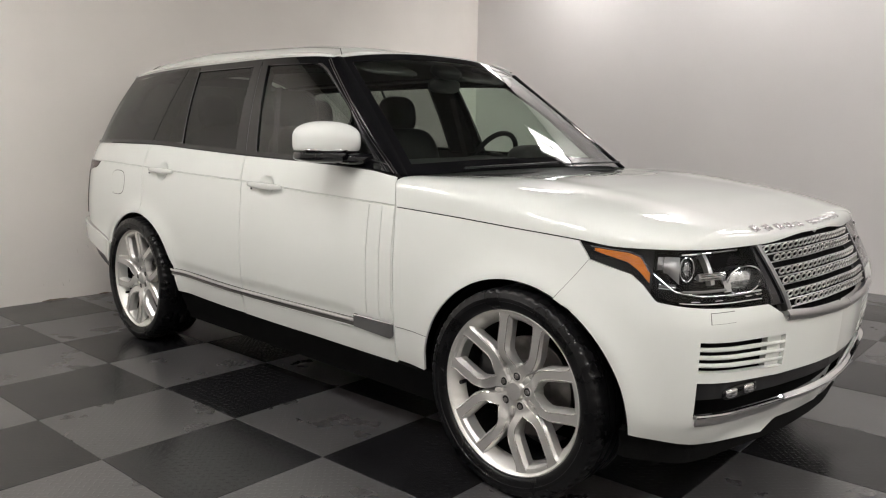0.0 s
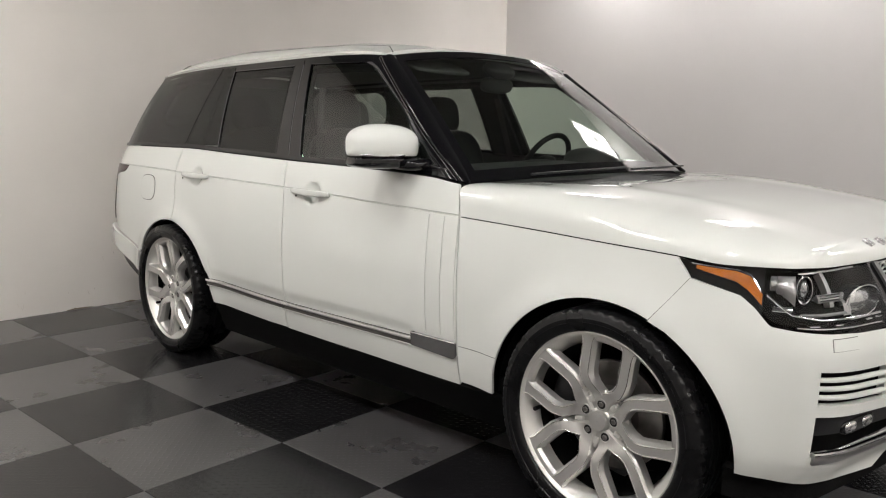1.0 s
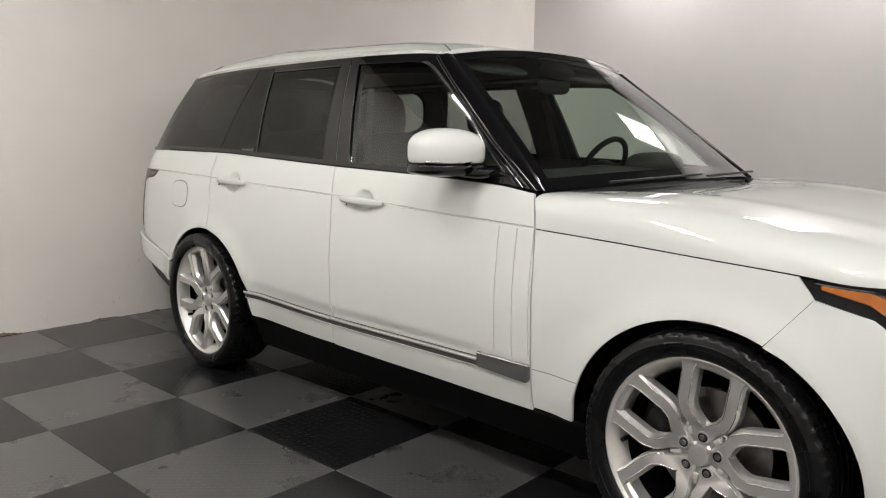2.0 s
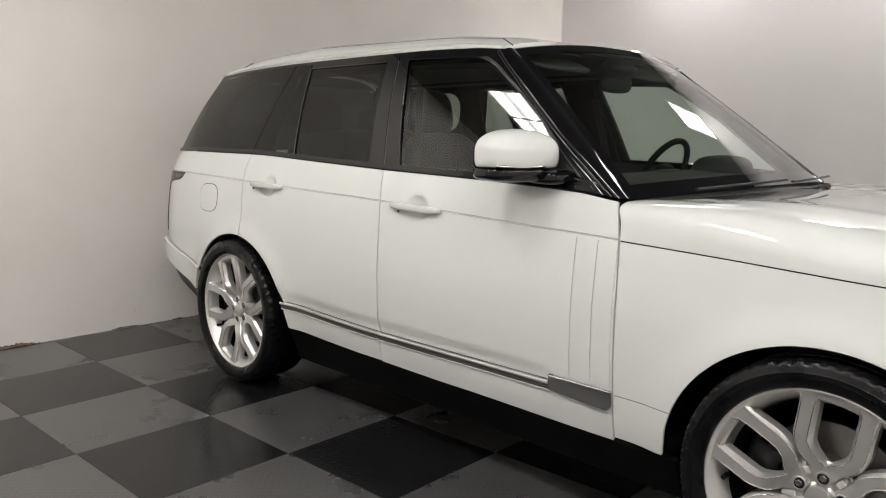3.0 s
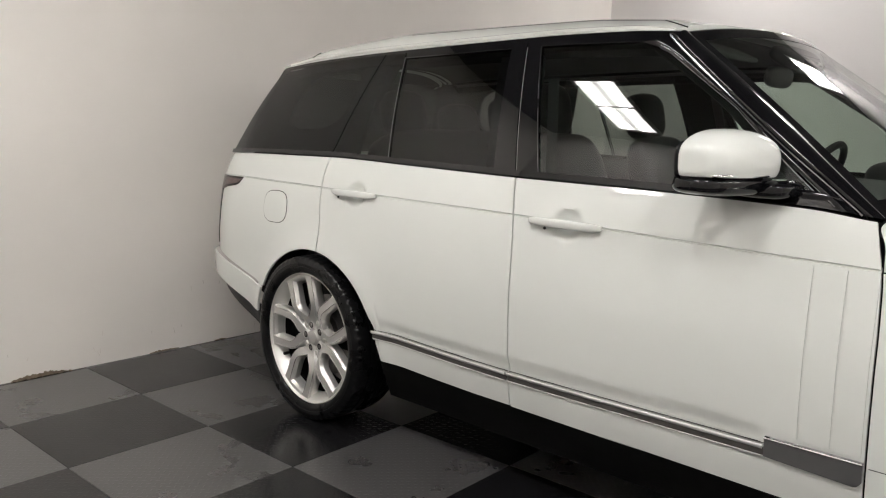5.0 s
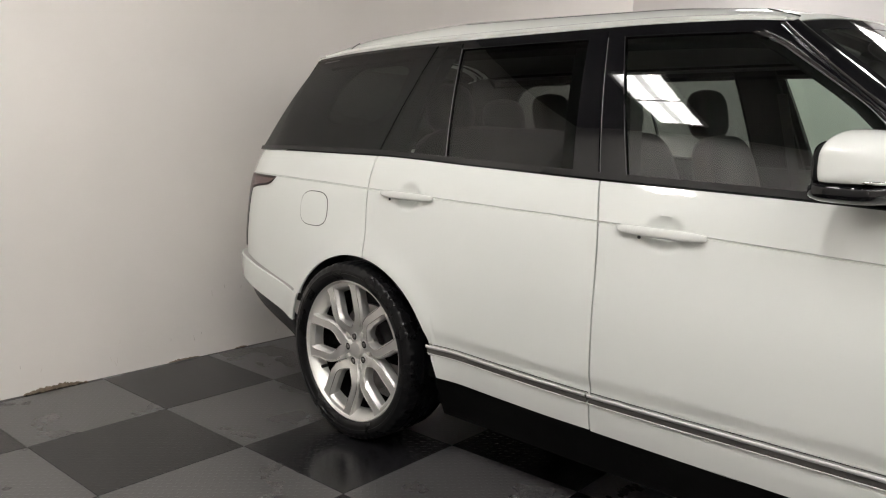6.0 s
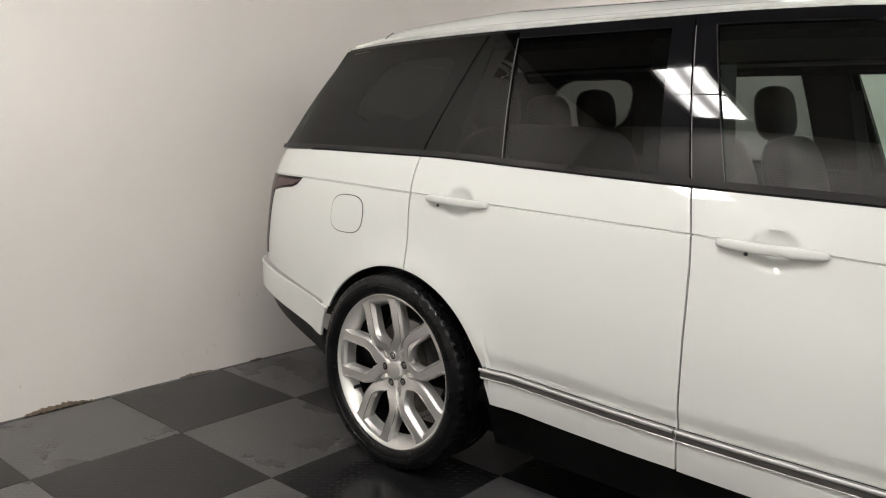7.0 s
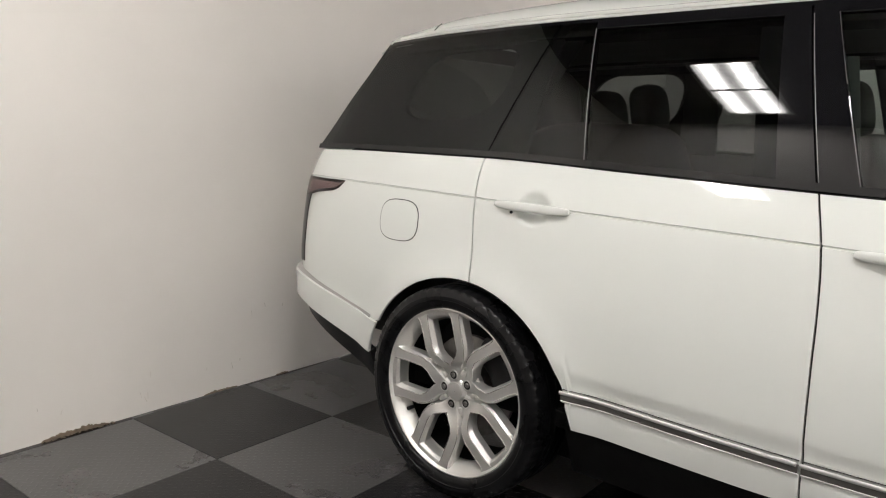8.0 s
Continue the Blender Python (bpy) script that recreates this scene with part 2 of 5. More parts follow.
def tube(points, radius, n=10, closed=False, flat=1.0):
    """A round bar along points."""
    bm = bmesh.new()
    pts = [Vector(p) for p in points]
    rings = []
    for k, p in enumerate(pts):
        a = pts[k - 1] if (k or closed) else p
        b = pts[(k + 1) % len(pts)] if (k < len(pts) - 1 or closed) else p
        t = (b - a).normalized()
        side = t.cross(Vector((0, 0, 1)) if abs(t.z) < 0.9 else Vector((0, 1, 0))).normalized()
        up = side.cross(t)
        rings.append([bm.verts.new(p + radius * (math.cos(2 * math.pi * i / n) * side + flat * math.sin(2 * math.pi * i / n) * up)) for i in range(n)])
    for k in range(len(rings) if closed else len(rings) - 1):
        a, b = rings[k], rings[(k + 1) % len(rings)]
        for i in range(n):
            bm.faces.new((a[i], a[(i + 1) % n], b[(i + 1) % n], b[i]))
    if not closed:
        bm.faces.new(rings[0][::-1])
        bm.faces.new(rings[-1])
    bmesh.ops.recalc_face_normals(bm, faces=bm.faces[:])
    return bm


def rounded(cx, cy, cz, hx, hy, hz, power=3.5, nu=40, nv=24):
    """A rounded block (superellipsoid)."""
    bm = bmesh.new()
    bmesh.ops.create_uvsphere(bm, u_segments=nu, v_segments=nv, radius=1.0)
    for v in bm.verts:
        p = v.co.normalized()
        k = (abs(p.x) ** power + abs(p.y) ** power + abs(p.z) ** power) ** (-1 / power)
        v.co = Vector((cx + p.x * k * hx, cy + p.y * k * hy, cz + p.z * k * hz))
    return bm


def prism(outline, y0, y1, bevel=0.0):
    """A plate whose outline is given in x and z, from y0 to y1."""
    bm = bmesh.new()
    a = [bm.verts.new((x, y0, z)) for x, z in outline]
    b = [bm.verts.new((x, y1, z)) for x, z in outline]
    bm.faces.new(a)
    bm.faces.new(b[::-1])
    for i in range(len(a)):
        j = (i + 1) % len(a)
        bm.faces.new((a[j], a[i], b[i], b[j]))
    bmesh.ops.recalc_face_normals(bm, faces=bm.faces[:])
    if bevel:
        bmesh.ops.bevel(bm, geom=bm.edges[:], offset=bevel, segments=2, profile=0.5, affect="EDGES")
    return bm


def thing(name, label, category, x=0.0, y=0.0, z=0.0, group="", kind=""):
    return tagged(new(name), label, category, group, kind)


def steps(a, b, n):
    return [a + (b - a) * k / n for k in range(n + 1)]


# ---- room ----
TURN = 1.9
ROOM = pose(-2.975, 0, 0, 0, 0, TURN)   # origin at the foot of the wall behind the car; its x runs along the car
BACK = 4.02                              # the far wall
FRONT = -3.6
SIDE = 9.0


def wall(name, label, x0, x1, y0, y1, mat):
    ob = part(name, box(x0, x1, y0, y1, 0.0, CEILING), mat, smooth=False)
    ob.matrix_world = ROOM
    return tagged(ob, label, "wall", kind="structure")


wall("wall_west", "off-white painted wall with scuffs near the floor", -0.15, 0, FRONT, BACK + 0.15, WALL)
wall("wall_north", "pale grey painted wall behind the car", 0.0, SIDE, BACK, BACK + 0.15, WALL_GREY)
# unseen wall, added to close the room and throw light on the nose
wall("wall_east", "plain off-white wall, unseen, added to bounce light", SIDE, SIDE + 0.15, FRONT, BACK + 0.15, WALL)
wall("wall_south", "plain beige-grey painted wall", -0.15, SIDE + 0.15, FRONT - 0.15, FRONT, WALL_DIM)
roof_slab = part("ceiling", box(-0.15, SIDE + 0.15, FRONT - 0.15, BACK + 0.15, CEILING, CEILING + 0.12), CEILING_PAINT, smooth=False)
roof_slab.matrix_world = ROOM
tagged(roof_slab, "dim grey panel ceiling", "ceiling", kind="structure")


def troffer(x, y, glow):
    """A recessed lamp: two lens panels end to end, with the glow of two tubes behind each."""
    base = thing("ceiling_light", "recessed white fluorescent ceiling light with two glowing panels", "ceiling light", group="ceiling lights")
    base.matrix_world = ROOM @ pose(x, y, CEILING)
    w, l = 0.20, 0.46
    part("frame", joined(box(-w - .03, -w, -l - .03, l + .03, -.03, .0, .004), box(w, w + .03, -l - .03, l + .03, -.03, .0, .004), box(-w, w, -l - .03, -l, -.03, 0, .004),
                         box(-w, w, l, l + .03, -.03, 0, .004), box(-w, w, -.012, .012, -.032, -.002, .004)), ENAMEL, base)
    for k in (-1, 1):
        part("diffuser", box(-w, w, min(k * .014, k * l), max(k * .014, k * l), -.02, -.004), glow, base, "glowing lens over two fluorescent tubes")
    return base


for lx, ly in LAMPS:
    troffer(lx, ly, LIGHT)
for lx, ly in FAR_LAMPS:
    troffer(lx, ly, DIMMED_LIGHT)


# ---- the car: its skin ----
PLAN = [(-2.63, 0), (-2.625, .30), (-2.60, .55), (-2.54, .74), (-2.44, .86), (-2.30, .915), (-2.10, .942), (-1.80, .958), (-1.3, .965), (-.4, .968), (.5, .968),
        (1.2, .965), (1.55, .966), (1.85, .955), (2.02, .908), (2.11, .842), (2.158, .74), (2.186, .60), (2.216, .42), (2.250, .2), (2.262, 0)]


def spline(pts, n=60):
    """A smooth curve through points."""
    p = np.array(pts, float)
    p = np.vstack([2 * p[0] - p[1], p, 2 * p[-1] - p[-2]])
    u = np.linspace(0, 1, n, endpoint=False)[:, None]
    out = [0.5 * (2 * b + (c - a) * u + (2 * a - 5 * b + 4 * c - d) * u**2 + (3 * b - a - 3 * c + d) * u**3) for a, b, c, d in zip(p[:-3], p[1:-2], p[2:-1], p[3:])]
    return np.vstack(out + [p[-2][None]])


CURVE = spline(PLAN)
LEN = np.r_[0, np.cumsum(np.hypot(*np.diff(CURVE, axis=0).T))]
TAN = np.gradient(CURVE, LEN, axis=0)
NORM = np.stack([-TAN[:, 1], TAN[:, 0]], 1) / np.hypot(TAN[:, 0], TAN[:, 1])[:, None]
END = float(LEN[-1])
INZ = [.30, .36, .42, .50, .62, .75, .85, .93, 1.00, 1.05, 1.10, 1.17, 1.21]
IND = [.045, .03, .018, .010, .002, .000, .006, .014, .023, .033, .047, .078, .103]
ARCHES = (1.468, -1.452)
ARCH_A, ARCH_B, ARCH_Z = 0.452, 0.434, 0.355
SILL = 0.355


def s_at(x):
    return float(np.interp(x, CURVE[:, 0], LEN))


def flare(x, z):
    """How far the lips of the wheel arches stand out."""
    out = 0.0
    for cx in ARCHES:
        r = math.hypot((x - cx) / ARCH_A, (z - ARCH_Z) / ARCH_B)
        if 0.9 < r < 2:
            out += 0.020 * math.exp(-(((r - 1) / 0.16) ** 2))
    return out


def skin(s, z, out=0.0):
    """A point of the right-hand skin: s runs along the plan from the tail's middle to the nose's, z is the height."""
    x, h = float(np.interp(s, LEN, CURVE[:, 0])), float(np.interp(s, LEN, CURVE[:, 1]))
    nx, nh = float(np.interp(s, LEN, NORM[:, 0])), float(np.interp(s, LEN, NORM[:, 1]))
    d = float(np.interp(z, *INSET)) + max(0, nx) * float(np.interp(z, *RAKE)) - out - flare(x, z)
    return x - nx * d, -(h - nh * d), z


def arch(x, cx, grow=0.0):
    k = (x - cx) / (ARCH_A + grow)
    return ARCH_Z + (ARCH_B + grow) * math.sqrt(max(0, 1 - k * k)) if abs(k) < 1 else SILL


def dense(xs, ys, n=600):
    """A smooth curve through a table, without overshoot, sampled finely."""
    xs, ys = np.array(xs, float), np.array(ys, float)
    d = np.diff(ys) / np.diff(xs)
    m = np.r_[d[0], [0 if a * b <= 0 else 2 * a * b / (a + b) for a, b in zip(d[:-1], d[1:])], d[-1]]
    x = np.linspace(xs[0], xs[-1], n)
    k = np.clip(np.searchsorted(xs, x, side="right") - 1, 0, len(xs) - 2)
    h = xs[k + 1] - xs[k]
    t = (x - xs[k]) / h
    y = (2 * t**3 - 3 * t**2 + 1) * ys[k] + (t**3 - 2 * t**2 + t) * h * m[k] + (3 * t**2 - 2 * t**3) * ys[k + 1] + (t**3 - t**2) * h * m[k + 1]
    return x, y


def table(*pairs):
    x, y = dense(*zip(*pairs))
    return lambda q: float(np.interp(q, x, y))


def kinked(*pairs):
    xs, ys = zip(*pairs)
    return lambda x: float(np.interp(x, xs, ys))


INSET = dense(INZ, IND)
RAKE = dense([.30, .40, .70, .75, .85, .95, 1.05], [.03, .004, .0, .010, .049, .097, .150])


belt = table((-2.50, 1.192), (-2.0, 1.203), (-1.44, 1.203), (-.9, 1.186), (-.367, 1.168), (.23, 1.153), (.63, 1.137), (.80, 1.118), (.86, 1.115))
crease = table((-2.3, 1.082), (-2.083, 1.080), (-.816, 1.050), (-.301, 1.038), (.403, 1.012), (.84, .998))
sill_z = table((-1.06, .377), (-.70, .361), (-.32, .352), (.3, .345), (.85, .338), (1.1, .338))
strip_mid = table((-1.05, .490), (-.32, .471), (.6, .477))
BOWLS = ((-0.105, 1.025), (-1.19, 1.050))


def bowl(x, z):
    """The hollows behind the door handles and the scallop over the sill strip."""
    out = 0.0
    d = z - strip_mid(x)
    if -1.2 < x < .60 and -.022 < d < .075:
        k = max(0.0, min(1.0, (.075 - d) / .058))
        out -= .011 * k * k * (3 - 2 * k) * min(1.0, max(0.0, (.60 - x) / .05))
    for cx, cz in BOWLS:
        r = math.hypot((x - cx) / 0.062, (z - cz) / 0.052)
        if r < 1:
            out -= 0.023 * (1 - r * r) ** 0.8
    return out


def side_panel(xl, xr, zlo, zhi, nu, us=None, groove=True, n_low=52, n_high=12):
    """A panel of the car's flank with the crease pressed into it."""
    xs = us or steps(0, 1, nu)
    vs = [("low", k / n_low) for k in range(n_low + 1)] + [("cut", 0.0), ("cut", 1.0)] + [("high", k / n_high) for k in range(n_high + 1)]

    def at(x, v):
        lo, hi = zlo(x), zhi(x)
        g = min(max(crease(x), lo + 0.01), hi - 0.012) if groove else (lo + hi) / 2
        kind, k = v
        if kind == "low":
            return lo + (g - 0.0035 - lo) * k, 0.0
        if kind == "cut":
            return (g - 0.0012 + 0.0024 * k), (-0.006 if groove else 0.0)
        return g + 0.0035 + (hi - g - 0.0035) * k, 0.0

    def fn(u, v):
        z = at((xl(0.8) + xr(0.8)) / 2, v)[0]
        for _ in range(3):
            x = xl(z) + (xr(z) - xl(z)) * u
            z, out = at(x, v)
        return skin(s_at(x), z, out + bowl(x, z))

    return sheet(fn, xs, vs, 0.010)


def both(name, make, mat, parent, label=""):
    """The same part on the right and on the left."""
    a = part(name, make(), mat, parent, label)
    part(name, mirrored(make()), mat, parent, label)
    return a


car = thing("car", "white four-door luxury SUV parked on the checkered floor", "car")
GAP = 0.0030
rear_gap = table((.35, -1.38), (.79, -1.403), (.906, -1.417), (1.068, -1.434), (1.157, -1.442), (1.21, -1.444))
mid_gap = table((.35, -.318), (.50, -.3165), (.80, -.3160), (.95, -.321), (1.04, -.331), (1.165, -.360), (1.21, -.372))
front_gap = table((.35, .835), (.80, .834), (.95, .829), (1.0, .824), (1.12, .797))
fend_front = kinked((.30, 1.633), (.745, 1.638), (.897, 1.757), (.96, 1.703), (1.0, 1.69))
hood_edge = table((.80, .998), (1.137, .984), (1.42, .970), (1.70, .956), (1.86, .943), (2.06, .944), (2.21, .936), (2.255, .956))
bump_line = table((-2.62, .68), (-2.50, .672), (-2.20, .618), (-1.88, .558), (-1.8, .55))


def arc_us(n=60):
    """Steps from 0 to 1, closer at both ends."""
    return [0.5 - 0.5 * math.cos(math.pi * k / n) for k in range(n + 1)]


def front_door_skin():
    return side_panel(lambda z: mid_gap(z) + GAP, lambda z: front_gap(z) - GAP, lambda x: sill_z(x), lambda x: belt(x) - 0.004, 90)


def rear_door_skin():
    us = sorted(set([round(k, 5) for k in arc_us(70)] + [round(k / 60, 5) for k in range(61)]))
    return side_panel(lambda z: rear_gap(z) + GAP, lambda z: mid_gap(z) - GAP, lambda x: max(sill_z(x), arch(x, ARCHES[1])), lambda x: belt(x) - 0.004, 0, us)


def quarter_skin():
    def low(x):
        return max(arch(x, ARCHES[1]), bump_line(x) + 0.006 if x < -1.86 else 0)
    us = sorted(set([round(k, 5) for k in arc_us(60)] + [round(k / 50, 5) for k in range(51)]))
    return side_panel(lambda z: -2.47, lambda z: rear_gap(z) - GAP, low, lambda x: belt(x) - 0.004, 0, us)


def fender_skin():
    us = sorted(set([round(k, 5) for k in arc_us(80)] + [round(k / 60, 5) for k in range(61)]))
    return side_panel(lambda z: front_gap(z) + GAP, fend_front, lambda x: max(sill_z(x), arch(x, ARCHES[0])), lambda x: hood_edge(x) - 0.004, 0, us, groove=False)


quarter = both("rear_quarter_panel", quarter_skin, PAINT, car)
rear_doors = [part("rear_door", rear_door_skin(), PAINT, car), part("rear_door", mirrored(rear_door_skin()), PAINT, car)]
front_doors = [part("front_door", front_door_skin(), PAINT, car), part("front_door", mirrored(front_door_skin()), PAINT, car)]
both("front_fender", fender_skin, PAINT, car)

# ---- nose: bumper, inlets, lamps, grille ----
lamp_low = kinked((1.60, .93), (1.764, .895), (1.901, .865), (1.941, .836), (1.985, .787), (2.042, .780), (2.15, .770), (2.215, .753))
HOLE, VENT_END = END - .870, END - .435


def nose_top(s):
    e = END - s
    if e > .53:
        return lamp_low(float(np.interp(s, LEN, CURVE[:, 0])))
    return float(np.interp(e, [0, .30, .44, .465, .53], [.680, .684, .693, .718, .752]))


def nose_lines(s):
    e = END - s
    return [float(np.interp(e, [0, .33, .42, .8, 1.1, 2], [.300, .305, .268, .305, .338, .345])), float(np.interp(e, [0, .4, .81, 2], [.385, .390, .408, .412])),
            float(np.interp(e, [0, .45, .85, 2], [.495, .502, .533, .535])), float(np.interp(e, [0, .45, .87, 2], [.530, .532, .569, .57])),
            float(np.interp(e, [0, .45, .88, 2], [.640, .642, .666, .668])), max(.672, nose_top(s) - .003)]


def nose_start(z):
    if z < .745:
        return s_at(ARCHES[0] + ARCH_A * math.sqrt(max(0, 1 - ((z - ARCH_Z) / ARCH_B) ** 2)))
    return s_at(fend_front(min(z, .893)) + .0012)


BANDS = [6, 8, 4, 8, 12]
NOSE_U = [("a", k / 44) for k in range(45)] + [("b", k / 24) for k in range(1, 25)] + [("c", k / 30) for k in range(1, 31)]
NOSE_V = [(b, k / n) for b, n in enumerate(BANDS) for k in range(n)] + [(4, 1.0)]


def nose_point(u, v, out=0.0):
    def zed(s):
        lines = nose_lines(s)
        return lines[v[0]] + (lines[v[0] + 1] - lines[v[0]]) * v[1]
    kind, k = u
    if kind == "b":
        s = HOLE + (VENT_END - HOLE) * k
        return skin(s, zed(s), out)
    if kind == "c":
        s = VENT_END + (END - VENT_END) * k
        return skin(s, zed(s), out)
    z = zed(HOLE)
    for _ in range(14):
        a = nose_start(min(z, .893))
        s = a + (HOLE - a) * k
        z = .5 * (z + zed(s))
    return skin(s, z, out)


def nose_keep(i, j):
    first_b, first_c = 44, 68
    band = NOSE_V[j][0]
    if band == 1 and i >= first_b:
        return False
    return not (band == 3 and first_b <= i < first_c)


def two_sided(bm):
    other = mirrored(bm.copy())
    out = joined(bm, other)
    bmesh.ops.remove_doubles(out, verts=out.verts[:], dist=0.0005)
    return out


bumper = part("front_bumper", two_sided(sheet(nose_point, NOSE_U, NOSE_V, 0.022, nose_keep)), PAINT, car)


def nose_strip(e0, e1, z0, z1, out, n=40, rows=4, depth=0.02, bulge=0.0, mirror=True):
    """A strip on the nose between two distances from its middle; z0 and z1 are heights or functions of that distance."""
    f0, f1 = (z if callable(z) else (lambda e, z=z: z) for z in (z0, z1))

    def fn(u, v):
        e = e0 + (e1 - e0) * u
        return skin(END - e, f0(e) + (f1(e) - f0(e)) * v, out + bulge * math.sin(math.pi * v))
    bm = sheet(fn, steps(0, 1, n), steps(0, 1, rows), depth)
    return two_sided(bm) if mirror else bm


def between(k0, f0, k1, f1):
    """Two heights that lie at shares of the way between lines of the nose."""
    def at(k, f):
        return lambda e: nose_lines(END - e)[k] + (nose_lines(END - e)[k + 1] - nose_lines(END - e)[k]) * f
    return at(k0, f0), at(k1, f1)


part("intake_liner", nose_strip(.885, 0, .37, .69, -.055, 40, 8, 0.0), LINER, car)
part("lower_intake_band", nose_strip(.865, 0, *between(1, .50, 1, .97), -.018), BLACK, car)
for k in range(3):
    both("vent_slat", lambda k=k: nose_strip(.872, .433, *between(3, .165 + .265 * k, 3, .285 + .265 * k), -.004, 24, 3, 0.018, 0.003, False), PAINT, bumper)
both("vent_end", lambda: nose_strip(.520, .431, *between(3, .0, 3, 1.0), -.016, 10, 6, 0.02, 0, False), PAINT, bumper)
STEP = [0, .385, .400, .87]
part("bumper_strip", nose_strip(.862, 0, lambda e: nose_lines(END - e)[1] - float(np.interp(e, STEP, [.008, .008, .022, .022])), lambda e: nose_lines(END - e)[1] + .010, .007, 60, 4, 0.02, 0.003), SATIN, bumper, "satin silver strip under the intake")
part("bumper_strip_edge", nose_strip(.862, 0, lambda e: nose_lines(END - e)[1] + .008, lambda e: nose_lines(END - e)[1] + float(np.interp(e, STEP, [.014, .014, .019, .019])), .012, 60, 2, 0.02, 0.002), CHROME, bumper, "bright chrome edge")
part("chin", nose_strip(1.12, 0, lambda e: float(np.interp(e, [0, .4, .9, 1.15], [.245, .235, .24, .25])), lambda e: nose_lines(END - e)[0] + .004, -.014, 50, 5, 0.03), LINER, car, "black lower valance")
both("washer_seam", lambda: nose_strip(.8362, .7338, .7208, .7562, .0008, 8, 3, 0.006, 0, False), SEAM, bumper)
both("headlamp_washer", lambda: nose_strip(.835, .735, .722, .755, .0022, 8, 3, 0.006, 0, False), PAINT, bumper)

for side in (1, -1):
    def on_nose(e, z, inset):
        x, y, z = skin(END - e, z, -inset)
        a = math.degrees(math.atan2(float(np.interp(END - e, LEN, NORM[:, 1])), float(np.interp(END - e, LEN, NORM[:, 0]))))
        return pose(x, y * side, z, 0, 0, -a * side)
    fog = part("fog_lamp", moved(rounded(0, 0, 0, .012, .095, .022, 4), on_nose(.64, .476, .022)), GLOSS_BLACK, car, "small clear fog lamps in the intake")
    for e in (.695, .60):
        part("lens", moved(rounded(0, 0, 0, .012, .030, .016, 3), on_nose(e, .478, .016)), CHROME, fog)

# headlamps: a black bucket, reflectors, a turn lens and a clear cover
lamp_up = lambda x: hood_edge(x) - 0.006
LAMP_END = END - .515


def lamp_fn(out, a=1.712, grow=0.0):
    sa = s_at(a)

    def fn(u, v):
        s = sa + (LAMP_END - sa) * u
        x = float(np.interp(s, LEN, CURVE[:, 0]))
        lo = lamp_low(x)
        if x < 1.764:
            lo = lamp_up(x) - .014 - (x - 1.712) / .052 * (lamp_up(1.764) - .014 - .895)
        hi = lamp_up(x)
        return skin(s, lo + (hi - lo) * v, out)
    return sheet(fn, steps(0, 1, 60), steps(0, 1, 10), 0.012)


def lamp_patch(e0, e1, z0, z1, out, n=20, rows=6, depth=.01, bulge=0.0):
    return nose_strip(e0, e1, z0, z1, out, n, rows, depth, bulge, False)


